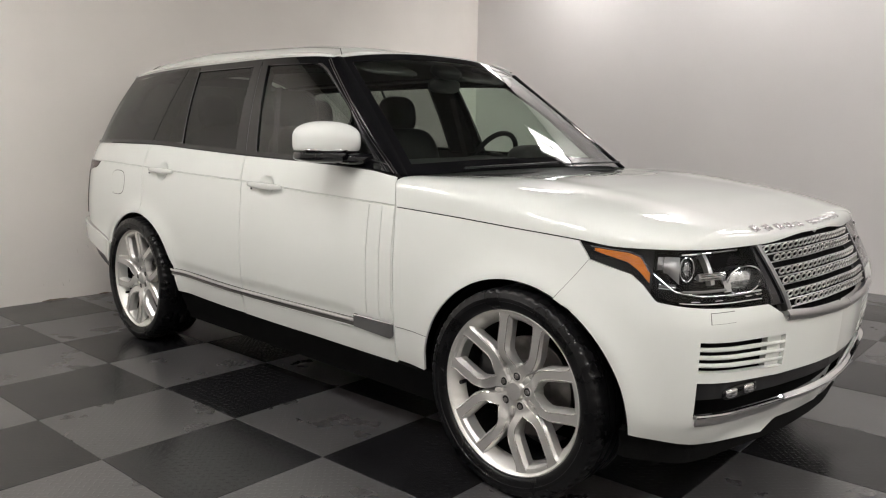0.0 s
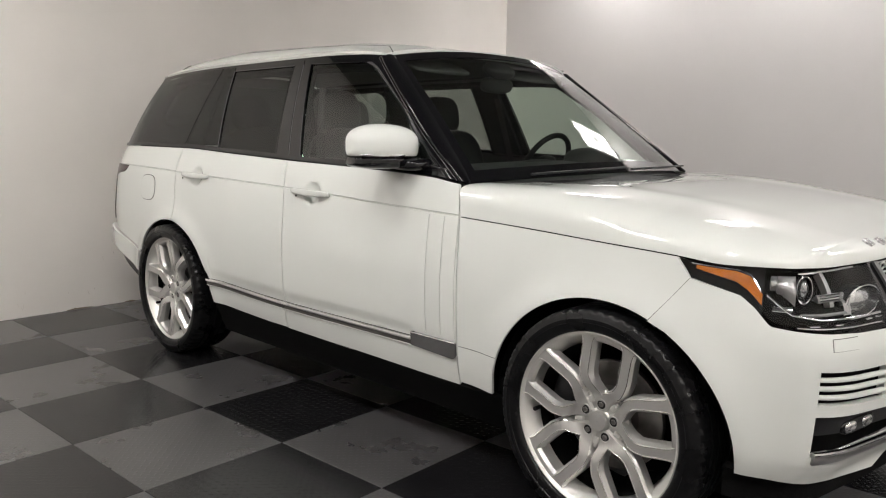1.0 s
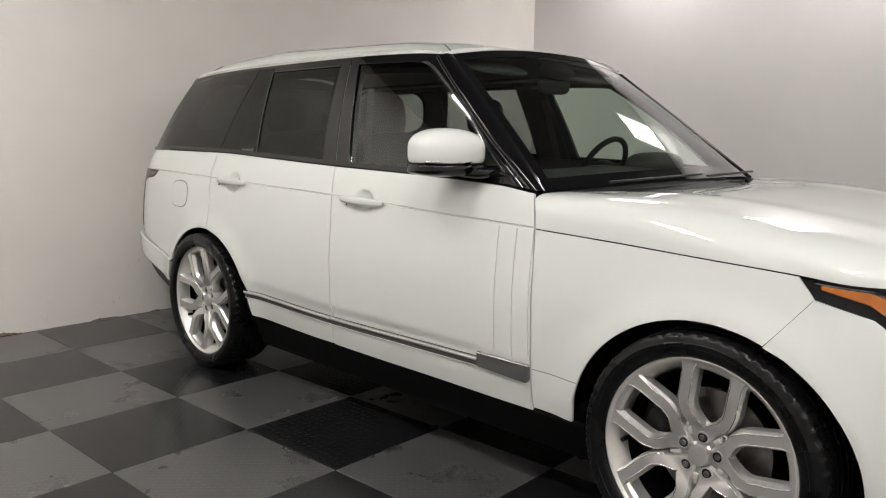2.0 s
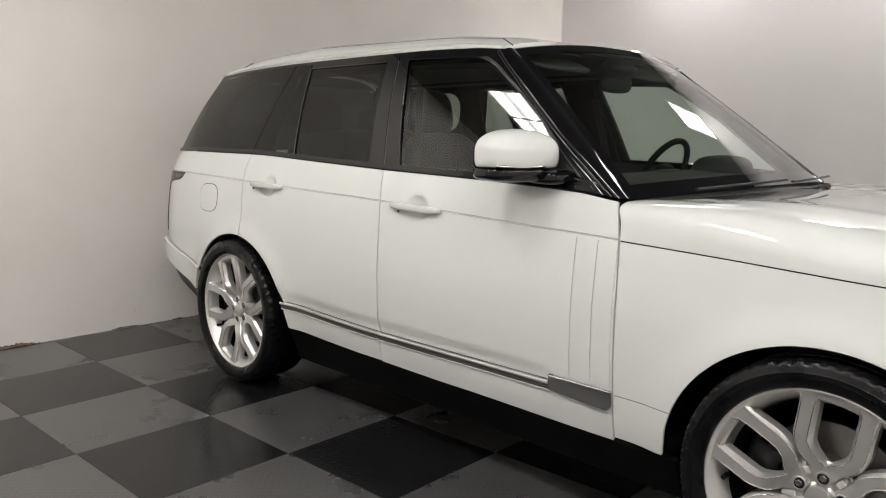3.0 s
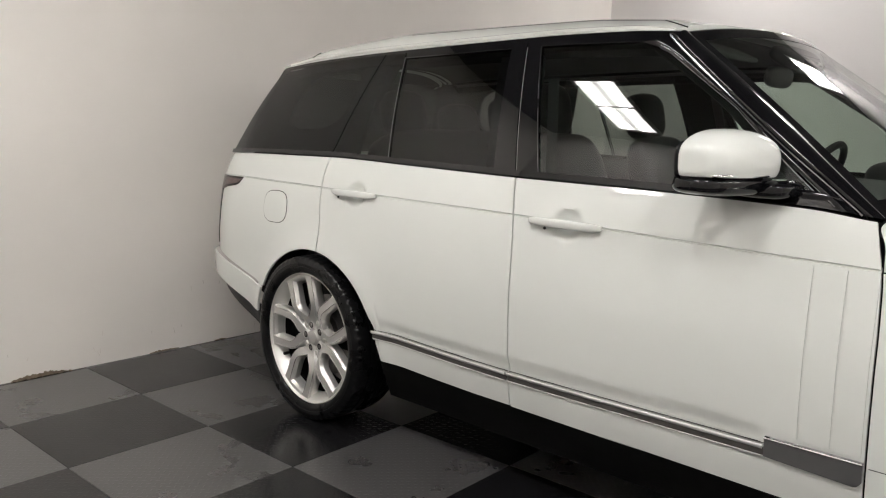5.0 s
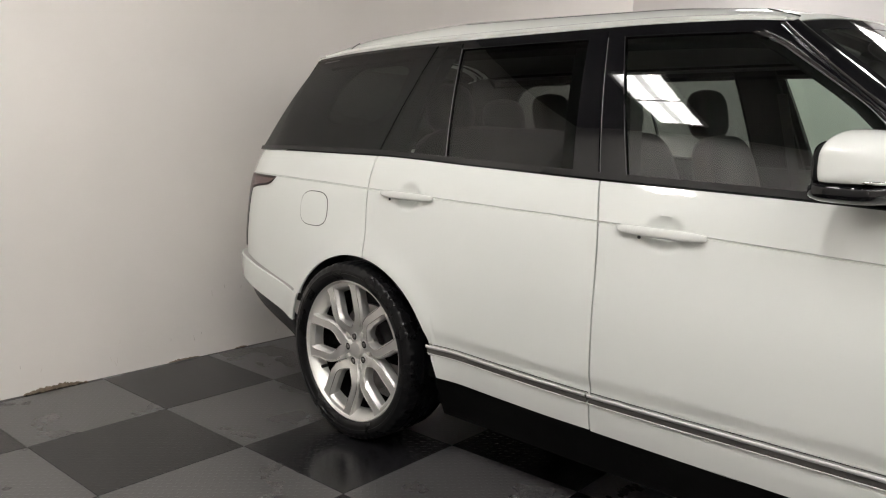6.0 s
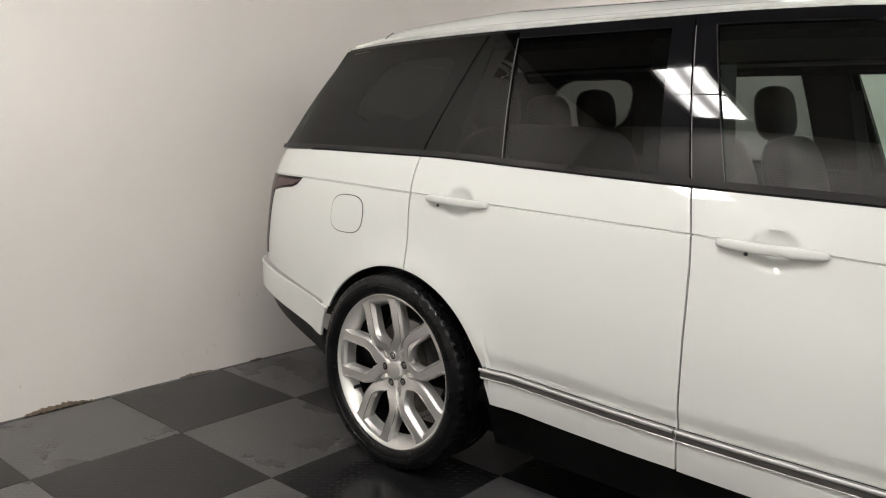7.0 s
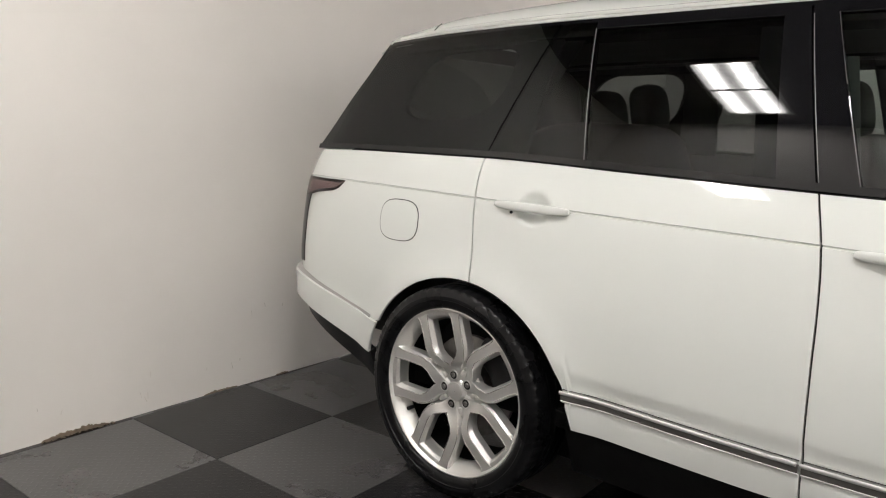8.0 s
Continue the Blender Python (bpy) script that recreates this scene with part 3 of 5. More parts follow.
for side in (1, -1):
    fix = (lambda bm: bm) if side == 1 else mirrored
    lamp = part("headlamp", fix(lamp_fn(-.050)), LINER, car, "projector headlamp with amber turn lens")
    place = lambda e, z, inset: (lambda p: pose(p[0], p[1], p[2], 0, 0, -math.degrees(math.atan2(float(np.interp(END - e, LEN, NORM[:, 1])), float(np.interp(END - e, LEN, NORM[:, 0])))) + 90))(skin(END - e, z, -inset))
    part("amber_lens", fix(lamp_patch(1.235, 1.040, lambda e: float(np.interp(e, [1.04, 1.075, 1.115, 1.235], [.838, .872, .897, .923])), lambda e: float(np.interp(e, [1.04, 1.075, 1.115, 1.235], [.868, .914, .926, .933])), -.010, 20, 4)), AMBER, lamp)
    for k in range(3):
        e = 1.020 - .019 * k
        lo = float(np.interp(e, [.955, 1.03], [.832, .872])) + .012
        part("reflector_facet", fix(lamp_patch(e, e - .0175, lo, .918 - .004 * k, -.020 - .006 * k, 5, 6, .02, .010)), GREY if k == 2 else SATIN, lamp)
    part("side_well", fix(lamp_patch(1.010, .955, .822, .838, -.016, 8, 4, .01, .005)), CHROME, lamp)
    for k in range(3):
        part("bridge_rib", fix(lamp_patch(.845, .745, .850 + .007 * k, .854 + .007 * k, -.012, 8, 2, .006, .002)), CHROME, lamp)
    for e0 in (.90, .80, .64, .585):
        part("lower_glint", fix(lamp_patch(e0, e0 - .034, .7845, .7900, -.014, 4, 3, .006, .003)), CHROME, lamp)
    part("light_guide", fix(lamp_patch(1.028, .60, lambda e: float(np.interp(e, [.60, .86, .96, 1.028], [.796, .802, .815, .862])), lambda e: float(np.interp(e, [.60, .86, .96, 1.028], [.801, .8075, .821, .871])), -.010, 30, 3, .006, .002)), CHROME, lamp)
    part("amber_guide", fix(lamp_patch(1.250, 1.045, lambda e: float(np.interp(e, [1.045, 1.075, 1.115, 1.25], [.872, .917, .929, .936])), lambda e: float(np.interp(e, [1.045, 1.075, 1.115, 1.25], [.880, .921, .932, .9385])), -.009, 20, 2, .004, .001)), CHROME, lamp)
    part("inner_reflector", fix(lamp_patch(1.000, .945, lambda e: float(np.interp(e, [.945, 1.0], [.836, .876])), .918, -.030, 8, 6, .006, .010)), SATIN, lamp)
    part("projector_shelf", fix(lamp_patch(.930, .730, .812, .820, -.014, 14, 2, .010, .002)), SATIN, lamp)
    part("lower_guide", fix(lamp_patch(.94, .56, lambda e: .772 + .025 * (e - .56), lambda e: .7750 + .025 * (e - .56), -.010, 30, 3)), CHROME, lamp)
    part("upper_rim", fix(lamp_patch(.94, .60, .926, .930, -.008, 30, 3)), CHROME, lamp)
    for name, e, z, inset, wide, high, r, lens in (("side_projector", .915, .884, .024, .50, .92, .042, FACETED), ("main_projector", .612, .834, .028, 1.80, .86, .054, FACETED)):
        at = place(e, z, inset) @ Matrix.Diagonal((wide, 1, high, 1))
        bowl_part = part(name, fix(moved(lathe([(-.004, r * .80), (.010, r * .90), (.012, r), (-.03, r * 1.04)], 32), at)), GLOSS_BLACK, lamp)
        part("lens", fix(moved(lathe([(.013, .001), (.011, r * .30), (.005, r * .60), (-.006, r * .84)], 32), at)), lens, bowl_part, "faceted bright lens")
        part("ring", fix(moved(tube([(r * .985 * math.cos(a), -.012, r * .985 * math.sin(a)) for a in steps(0, 2 * math.pi, 36)[:-1]], .0028, 6, True), at)), CHROME, bowl_part, "thin chrome ring")
    part("projector_cheek", fix(lamp_patch(.735, .695, .806, .866, -.022, 6, 6, .012, .008)), CHROME, lamp)
    part("projector_sill", fix(lamp_patch(.720, .545, .7945, .8005, -.013, 14, 3, .008, .002)), SATIN, lamp)
    part("projector_bridge", fix(lamp_patch(.86, .735, lambda e: .846, lambda e: .868, -.018, 12, 4, .02, .006)), SATIN, lamp)
    part("bridge_fin", fix(lamp_patch(.79, .770, .832, .922, -.022, 6, 6, .02, .006)), SATIN, lamp)
    cover = part("lens_cover", fix(lamp_fn(-.001)), LAMP_GLASS, lamp, "clear glossy lamp cover")
    cover.visible_shadow = False

# grille
grille_top = lambda e: float(np.interp(e, [0, .3, .56], [.952, .948, .930]))
grille_low = lambda e: float(np.interp(e, [0, .3, .46, .56], [.700, .705, .715, .76]))
grille = part("grille", nose_strip(.535, 0, lambda e: grille_low(e) - .01, grille_top, -.040, 40, 10, 0.0), LINER, car, "dark backing of the radiator grille")


def grille_side(e, z):
    """The grille's slanting end at a height."""
    return float(np.interp(z, [.715, .93], [.418, .474]))


both("grille_frame", lambda: sheet(lambda u, v: skin(END - (grille_side(0, (.700 + .236 * u)) + .024 * v - .004), .700 + .236 * u, .006 + .003 * math.sin(math.pi * v)), steps(0, 1, 16), steps(0, 1, 4), .045), GREY, grille, "grey metal end of the grille")
both("lamp_end_panel", lambda: sheet(lambda u, v: (lambda z: skin(END - (grille_side(0, z) + .018 + (.522 - grille_side(0, z) - .018) * v), z, -.004))(.748 + .186 * u), steps(0, 1, 16), steps(0, 1, 4), .02), GLOSS_BLACK, grille, "gloss black panel between lamp and grille")
part("grille_sill", nose_strip(.462, 0, lambda e: float(np.interp(e, [0, .3, .462], [.676, .682, .694])), lambda e: float(np.interp(e, [0, .3, .462], [.714, .719, .730])), .014, 40, 5, .04, .010), SATIN, grille, "curved grey metal lower edge")
stud_bm = tube([(0, .0168 * math.cos(a) + .004 * math.sin(a), .0100 * math.sin(a)) for a in steps(0, 2 * math.pi, 10)[:-1]], .0036, 4, True)
STUD = bpy.data.meshes.new("grille_stud")
stud_bm.to_mesh(STUD)
stud_bm.free()
STUD.materials.append(ALLOY)
STUD.shade_smooth()
for k in range(3):
    zc = .7545 + .0735 * k
    lift = lambda e: .012 * (1 - e / .55)

    def bar(zc=zc):
        w = grille_side(0, zc)
        rails = [nose_strip(w - .004, 0, lambda e, h=h: zc + h - t + lift(e), lambda e, h=h: zc + h + t + lift(e), out, 50, 2, .006, .002) for h, t, out in ((-.0262, .0018, .001), (0, .0026, .004), (.0262, .0018, .001))]
        return joined(*rails)

    part("grille_bar", bar(), SATIN, grille, "silver grille bar")
    for row in (-.0150, .0150):
        for q in range(-13, 14):
            e = .040 * abs(q)
            if e < grille_side(0, zc + row) - .026:
                x, y, z = skin(END - e, zc + row + lift(e), -.001)
                a = math.degrees(math.atan2(float(np.interp(END - e, LEN, NORM[:, 1])), float(np.interp(END - e, LEN, NORM[:, 0]))))
                m = 1 if q >= 0 else -1
                stud = new("grille_stud", STUD)
                stud.parent = grille
                stud.matrix_basis = pose(x, m * y, z, 0, 0, -m * a)

# ---- hood ----
HOOD_S = [s_at(x) for x in steps(.812, 1.70, 36)][:-1] + steps(s_at(1.70), END - .0005, 60)
crown = table((.80, 1.122), (1.0, 1.123), (1.2, 1.119), (1.5, 1.097), (1.8, 1.058), (2.0, 1.010), (2.1, .980), (2.165, .957))


def hood_point(s, t):
    x0 = float(np.interp(s, LEN, CURVE[:, 0]))
    ze = hood_edge(x0)
    x, y, z = skin(s, ze, 0.0)
    k = abs(t)
    yy = -y * k
    ridge = .004 * math.exp(-(((k - .62) / .10) ** 2)) * min(1, max(0, (2.15 - x) / .5)) - .012 * max(0.0, 1 - max(0.0, x - .98) / .35) ** 2 * max(0.0, 1 - (k / .84) ** 4)
    near = max(0.0, 1 - max(0.0, x - .83) / .75)
    top = max(crown(x), ze)
    edge = top - .005 * near
    zz = ze + (edge - ze) * (1 - k ** (5 + 17 * near)) ** (.38 - .16 * near) + (top - edge) * (1 - k * k) + ridge
    return x, (yy if t > 0 else -yy), zz


def hood_z(x, y):
    """The hood's height over a place."""
    best = None
    for s in steps(s_at(1.2), END - .0005, 300):
        p = hood_point(s, 0.0)
        if best is None or abs(p[0] - x) < abs(best[1] - x):
            best = (s, p[0])
    half = abs(hood_point(best[0], 1.0)[1])
    return hood_point(best[0], max(-1, min(1, y / half)))[2]


HOOD_T = [math.sin(math.pi / 2 * k) for k in steps(-1, 1, 72)]
HOOD_U = [(s - HOOD_S[0]) / (END - .0005 - HOOD_S[0]) for s in HOOD_S]


def hood_skin(u, t):
    a = s_at(.802 + .026 * max(0, (abs(t) - .95) / .05) ** 3 + .19 * (1 - min(1, abs(t) * 1.088) ** 2.2) + .03 * (1 - t * t))
    return hood_point(a + (END - .0005 - a) * u, t)


hood = part("hood", sheet(hood_skin, HOOD_U, HOOD_T, 0.02, heart=Vector((1.4, 0, .6))), PAINT, car)
# raised silver lettering across the hood's lip, as plain bars
for q in range(10):
    yy = -.43 + .082 * q + (.05 if q > 4 else 0)
    s = END - abs(yy) * 1.03 - .01
    lip = Vector(skin(s, hood_edge(float(np.interp(s, LEN, CURVE[:, 0])))))
    x = lip.x - .032
    z = hood_z(x, yy)
    slope = math.degrees(math.atan2(hood_z(x - .02, yy) - hood_z(x + .02, yy), .04))
    bar = joined(box(-.017, .017, -.022, -.012, -.004, .006, .002), box(-.017, .017, .012, .022, -.004, .006, .002), box(-.005, .005, -.022, .022, -.004, .0055, .002))
    part("badge_bar", moved(bar, pose(x, yy, z + .001, 0, slope, math.degrees(-yy * .25))), CHROME, hood, "plain raised silver bar")

cowl = part("cowl", sheet(lambda u, v: ((.800 + .165 * (1 - u * u)) + (.06 + .10 * (1 - u * u)) * v - .05, .80 * u, 1.080 + .058 * (1 - u * u) - .028 * v), steps(-1, 1, 40), steps(0, 1, 4), .02), BLACK, car, "black plastic cowl under the windscreen")
for a, b in (((-.62), (-.02)), ((.02), (.66))):
    pts = [(.80 + .175 * (1 - y * y) - .01 * k, y, 1.135 + .022 * (1 - y * y) + .008 * k) for k, y in zip(steps(0, 1, 12), steps(a, b, 12))]
    part("wiper", tube(pts, .008, 8, False, .6), BLACK, car)

# ---- greenhouse ----
belt_h = table((-2.46, .762), (-2.2, .822), (-1.9, .846), (-1.44, .866), (-.4, .886), (.1, .895), (.45, .898), (.776, .876), (.9, .865))
roof_z = table((-2.6, 1.60), (-2.135, 1.640), (-1.8, 1.655), (-1.27, 1.664), (-.4, 1.668), (-.05, 1.660), (.127, 1.646), (.3, 1.625), (.9, 1.50))
lean_in = table((-2.6, .50), (-2.135, .485), (-1.8, .44), (-1.27, .402), (-.4, .381), (.3, .380), (.9, .379))


def house(x, w, out=0.0):
    """A point of the right side of the greenhouse: w from the belt to the roof's edge."""
    zb, zr = belt(x), roof_z(x)
    z = zb + (zr - zb) * w
    k = (z - zb) / .5
    h = belt_h(x) - lean_in(x) * (z - zb) + .060 * k * (1 - k) - .016 * k * max(0, (x + .5) / .63) ** 2
    return x, -(h + out * .94), z + out * .33


roof_h = lambda x: -house(x, 1.0)[1]


def house_sheet(xl, xr, w0=0.0, w1=1.0, out=0.0, nu=24, nw=14, depth=.012):
    def fn(u, w):
        w = w0 + (w1 - w0) * w
        return house(xl(w) + (xr(w) - xl(w)) * u, w, out)
    return sheet(fn, steps(0, 1, nu), steps(0, 1, nw), depth)


def bowed_sheet(xl, xr, w0, w1, out, bow, nu=12, nw=24, depth=.012):
    """A strip of the greenhouse that bulges across its width."""
    def fn(u, w):
        w = w0 + (w1 - w0) * w
        return house(xl(w) + (xr(w) - xl(w)) * u, w, out + bow * math.sin(math.pi * u))
    return sheet(fn, steps(0, 1, nu), steps(0, 1, nw), depth)


def line(a, b):
    return lambda w: a + (b - a) * w


tail_edge, d_line, q_line = line(-2.436, -2.135), line(-1.442, -1.268), line(-1.048, -1.135)
rw_front, b_gap, fw_rear = line(-.468, -.548), line(-.365, -.478), line(-.262, -.412)
a_edge = lambda w: float(np.interp(w, [0, .5, .9, 1], [.800, .470, .190, .127]))
fw_front = lambda w: float(np.interp(w, [0, .55, .86, .91, .93, 1], [.682, .365, .112, .050, -.01, -.3]))
TOP = .925
plus = lambda f, d: (lambda w: f(w) + d)

for i, (door_r, door_f) in enumerate(zip(rear_doors, front_doors)):
    fix = (lambda bm: bm) if i == 0 else mirrored
    gq = part("quarter_glass", fix(house_sheet(plus(tail_edge, .01), plus(d_line, -.004), 0.03, .975, .002)), PRIVACY, car, "dark privacy glass rear quarter window")
    part("roof_side_trim", fix(house_sheet(tail_edge, a_edge, .972, 1.0, .001, 60, 2)), GLOSS_BLACK, car)
    part("belt_trim", fix(house_sheet(lambda w: -2.43, lambda w: .70, 0.0, .042, .008, 70, 3)), GLOSS_BLACK, car, "gloss black strip along the belt line")
    part("rear_door_glass", fix(house_sheet(plus(d_line, .004), plus(q_line, -.006), .035, TOP + .045, .002)), PRIVACY, door_r, "dark privacy glass")
    part("rear_door_glass", fix(house_sheet(plus(q_line, .008), rw_front, .035, TOP, -.002)), PRIVACY, door_r, "dark privacy glass")
    part("window_divider", fix(house_sheet(plus(q_line, -.005), plus(q_line, .004), .035, TOP, .003, 3)), GLOSS_BLACK, door_r)
    # grey strips and metal bars laid on black trim in place of its highlights
    part("divider_glint", fix(house_sheet(plus(q_line, -.0014), plus(q_line, .0008), .035, TOP, .0055, 2)), GREY, door_r)
    part("window_glint", fix(house_sheet(plus(b_gap, .0032), plus(b_gap, .0050), .03, TOP, .0050, 2)), GREY, door_f)
    part("window_glint", fix(house_sheet(plus(fw_front, .001), plus(fw_front, .0035), .03, TOP - .03, .0045, 2, 24)), GREY, door_f)
    part("window_glint", fix(tube([house(fw_rear(w), w, .004) for w in steps(.03, TOP, 14)], .0028, 6)), EDGE, door_f)
    part("window_glint", fix(tube([house(x, TOP, .003) for x in steps(fw_rear(TOP), -.03, 14)], .0024, 6)), EDGE, door_f)
    part("window_glint", fix(tube([house(x, TOP, .003) for x in steps(q_line(TOP), rw_front(TOP), 14)], .0024, 6)), EDGE, door_r)
    # two bars added for the highlight lines on the gloss pillar
    part("pillar_glint", fix(tube([house(fw_front(w) + .016, w, .006) for w in steps(.02, .90, 22)], .0036, 8)), EDGE, car, "thin bar for the highlight along the windscreen pillar")
    part("pillar_glint", fix(tube([house(a_edge(w) - .047, w, .005) for w in steps(.0, .97, 22)], .0042, 8)), EDGE, car, "thin bar for the highlight along the windscreen pillar")
    part("window_frame", fix(house_sheet(plus(q_line, .0), plus(b_gap, -GAP), TOP, .972, .001, 24, 3)), GLOSS_BLACK, door_r)
    part("b_pillar_trim", fix(house_sheet(rw_front, plus(b_gap, -GAP), .0, TOP, .003, 6)), GLOSS_BLACK, door_r)
    part("b_pillar_trim", fix(house_sheet(plus(b_gap, GAP), fw_rear, .0, TOP, .003, 6)), GLOSS_BLACK, door_f)
    part("window_frame", fix(house_sheet(plus(b_gap, GAP), plus(a_edge, -.03), TOP, .972, .001, 24, 3)), GLOSS_BLACK, door_f)
    part("front_door_glass", fix(house_sheet(fw_rear, fw_front, .02, TOP, -.002, 36)), CLEAR, door_f, "lightly tinted door glass")
    part("a_pillar", fix(bowed_sheet(fw_front, plus(a_edge, -.045), 0.0, TOP, .002, .010)), GLOSS_BLACK, car, "gloss black windscreen pillar")
    part("a_pillar_edge", fix(bowed_sheet(plus(a_edge, -.045), a_edge, 0.0, .985, .003, .006)), GLOSS_BLACK, car)

# windscreen: base and top curves
def screen(u, v, out=0.0):
    k = abs(u) ** 2.2
    base = Vector((.790 + .150 * (1 - k), .858 * u, 1.115 + .028 * (1 - k)))
    top = Vector((.124 + .080 * (1 - k), .658 * u, 1.648 + .052 * (1 - k)))
    p = base.lerp(top, v)
    bow = .008 * math.sin(math.pi * v)
    return p + Vector((.64, 0, .77)) * (bow + out)


shield = part("windscreen", sheet(lambda u, v: screen(u, v), steps(-1, 1, 40), steps(0, 1, 20), .006), SCREEN, car, "clear curved windscreen glass")
part("screen_border", joined(sheet(lambda u, v: screen(u, .94 + .06 * v, .001), steps(-1, 1, 40), steps(0, 1, 3), .004), sheet(lambda u, v: screen(u, .075 * v, .001), steps(-1, 1, 40), steps(0, 1, 3), .004),
                             sheet(lambda u, v: screen(-1 + .06 * u, v, .001), steps(0, 1, 3), steps(0, 1, 20), .004), sheet(lambda u, v: screen(1 - .06 * u, v, .001), steps(0, 1, 3), steps(0, 1, 20), .004)), GLOSS_BLACK, shield, "black printed border")
part("sensor_box", moved(rounded(0, 0, 0, .05, .10, .03, 3), pose(.20, 0, 1.62, 0, 35, 0)), BLACK, shield)
part("rear_view_mirror", moved(rounded(0, 0, 0, .02, .12, .04, 3), pose(.17, .02, 1.55, 0, 10, 0)), BLACK, shield)

for i in (0, 1):
    fix = (lambda bm: bm) if i == 0 else mirrored

    def pillar_face(u, w):
        a, b = Vector(house(a_edge(w) - .006, w, .004)), Vector(screen(-.985, w, .003))
        p = a.lerp(b, u)
        return p + Vector((.4, -.75, .4)) * (.010 * math.sin(math.pi * u))
    part("a_pillar_face", fix(sheet(pillar_face, steps(0, 1, 8), steps(0, .995, 30), .012)), GLOSS_BLACK, car)

# roof
def roof_point(x, t):
    zr, hr = roof_z(x), roof_h(x)
    k = abs(t)
    rise = .090 * (1 - k**5) * float(np.interp(x, [-2.25, -1.9, -1.3, -.3, 0, .127, .26], [.68, 1.20, 1.37, .99, .75, .56, .48]))
    return x, hr * t, zr + rise + .004


roof = part("roof", sheet(lambda u, t: roof_point(-2.16 + (2.16 + .105 + .080 * (1 - abs(t) ** 2.2)) * u, t), steps(0, 1, 60), steps(-1, 1, 44), .02, heart=Vector((-1, 0, 1))), PAINT, car)
part("roof_header", sheet(lambda u, t: tuple(Vector(roof_point(.110 + .080 * (1 - abs(t) ** 2.2), t)).lerp(screen(t, 1.0, .004), u)), steps(0, 1, 6), steps(-1, 1, 44), .015, heart=Vector((-1, 0, 1))), PAINT, car)
for k in (-1, 1):
    part("roof_rail", sheet(lambda u, v: (-2.10 + 2.20 * u, k * (roof_h(-2.1 + 2.2 * u) - .005 - .05 * v), roof_point(-2.1 + 2.2 * u, .97)[2] + .008 * math.sin(math.pi * (.15 + .85 * v)) * min(1, 8 * u, 14 * (1 - u))), steps(0, 1, 50), steps(0, 1, 6), .01, heart=Vector((-1, 0, 1))), PAINT, roof, "white raised roof moulding")
for k in (-1, 1):
    def on_roof(x, y, up=.0012):
        return roof_point(x, k * y / roof_h(x))[0], k * y, roof_point(x, y / roof_h(x))[2] + up
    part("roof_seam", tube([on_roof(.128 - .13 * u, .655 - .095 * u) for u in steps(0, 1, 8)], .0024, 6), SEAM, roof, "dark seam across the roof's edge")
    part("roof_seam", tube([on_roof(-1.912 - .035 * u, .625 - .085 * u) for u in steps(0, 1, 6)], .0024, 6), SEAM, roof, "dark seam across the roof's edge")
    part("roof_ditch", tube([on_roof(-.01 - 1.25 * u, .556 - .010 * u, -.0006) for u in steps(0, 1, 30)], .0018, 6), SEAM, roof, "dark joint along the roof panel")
part("spoiler", sheet(lambda u, t: (-2.16 - .115 * u, roof_h(-2.16) * t * (.93 - .03 * u), roof_point(-2.16, t)[2] - .03 * u - .004), steps(0, 1, 6), steps(-1, 1, 40), .03, heart=Vector((-2, 0, 1))), PAINT, car)

# tail: closing panels, glass, lamps, bumper
part("rear_window", sheet(lambda u, v: (-2.455 + .29 * v - .10 * (1 - u * u), (.755 - .14 * v) * u, 1.195 + .44 * v), steps(-1, 1, 24), steps(0, 1, 8), .006), BACK_GLASS, car, "dark rear window")
part("tailgate", two_sided(sheet(lambda u, v: skin(.001 + (s_at(-2.47) - .001) * u, .70 + .495 * v, -.004), steps(0, 1, 24), steps(0, 1, 16), .02)), PAINT, car)


def tail_lamp(out, inset=0.0):
    def fn(u, v):
        x = -2.50 + .376 * u
        hi = 1.078
        lo = float(np.interp(x, [-2.50, -2.38, -2.30, -2.19, -2.155, -2.124], [.985, 1.0, 1.020, 1.033, 1.046, 1.074]))
        inner = min(inset, .4 * (hi - lo))
        return skin(s_at(x), lo + inner + (hi - lo - 2 * inner) * v, out)
    return sheet(fn, steps(0, 1, 24), steps(0, 1, 6), .012)


for i in (0, 1):
    fix = (lambda bm: bm) if i == 0 else mirrored
    tl = part("tail_lamp", fix(tail_lamp(.004)), SMOKE, car, "smoked red tail lamp")
    part("tail_border", fix(tail_lamp(.0012)), GLOSS_BLACK, tl)
    part("tail_core", fix(tail_lamp(.0028, .011)), RED, tl)
    part("tail_strip", fix(sheet(lambda u, v: skin(s_at(-2.50 + (.118 + .02 * v ** 6) * u), .715 + .29 * v, .004), steps(0, 1, 6), steps(0, 1, 14), .012)), GLOSS_BLACK, tl)

bumper_out = table((-2.64, .028), (-2.35, .027), (-2.1, .020), (-1.85, .012))
REAR_U = [0.5 - 0.5 * math.cos(math.pi * k / 40) for k in range(41)]


def rear_bumper_point(u, v, out=0.0, drop=0.0):
    a, b = .001, s_at(ARCHES[1] - ARCH_A * .985)
    for z in (.5,):
        s = a + (b - a) * u
    x = float(np.interp(s, LEN, CURVE[:, 0]))
    hi = bump_line(x)
    lo = float(np.interp(x, [-2.63, -2.50, -1.90], [.590, .580, .432]))
    z = lo + (hi - lo) * v
    lim = ARCHES[1] - ARCH_A * math.sqrt(max(0, 1 - ((z - ARCH_Z) / ARCH_B) ** 2))
    s = a + (s_at(lim) - a) * u
    return skin(s, z, bumper_out(float(np.interp(s, LEN, CURVE[:, 0]))) + out)


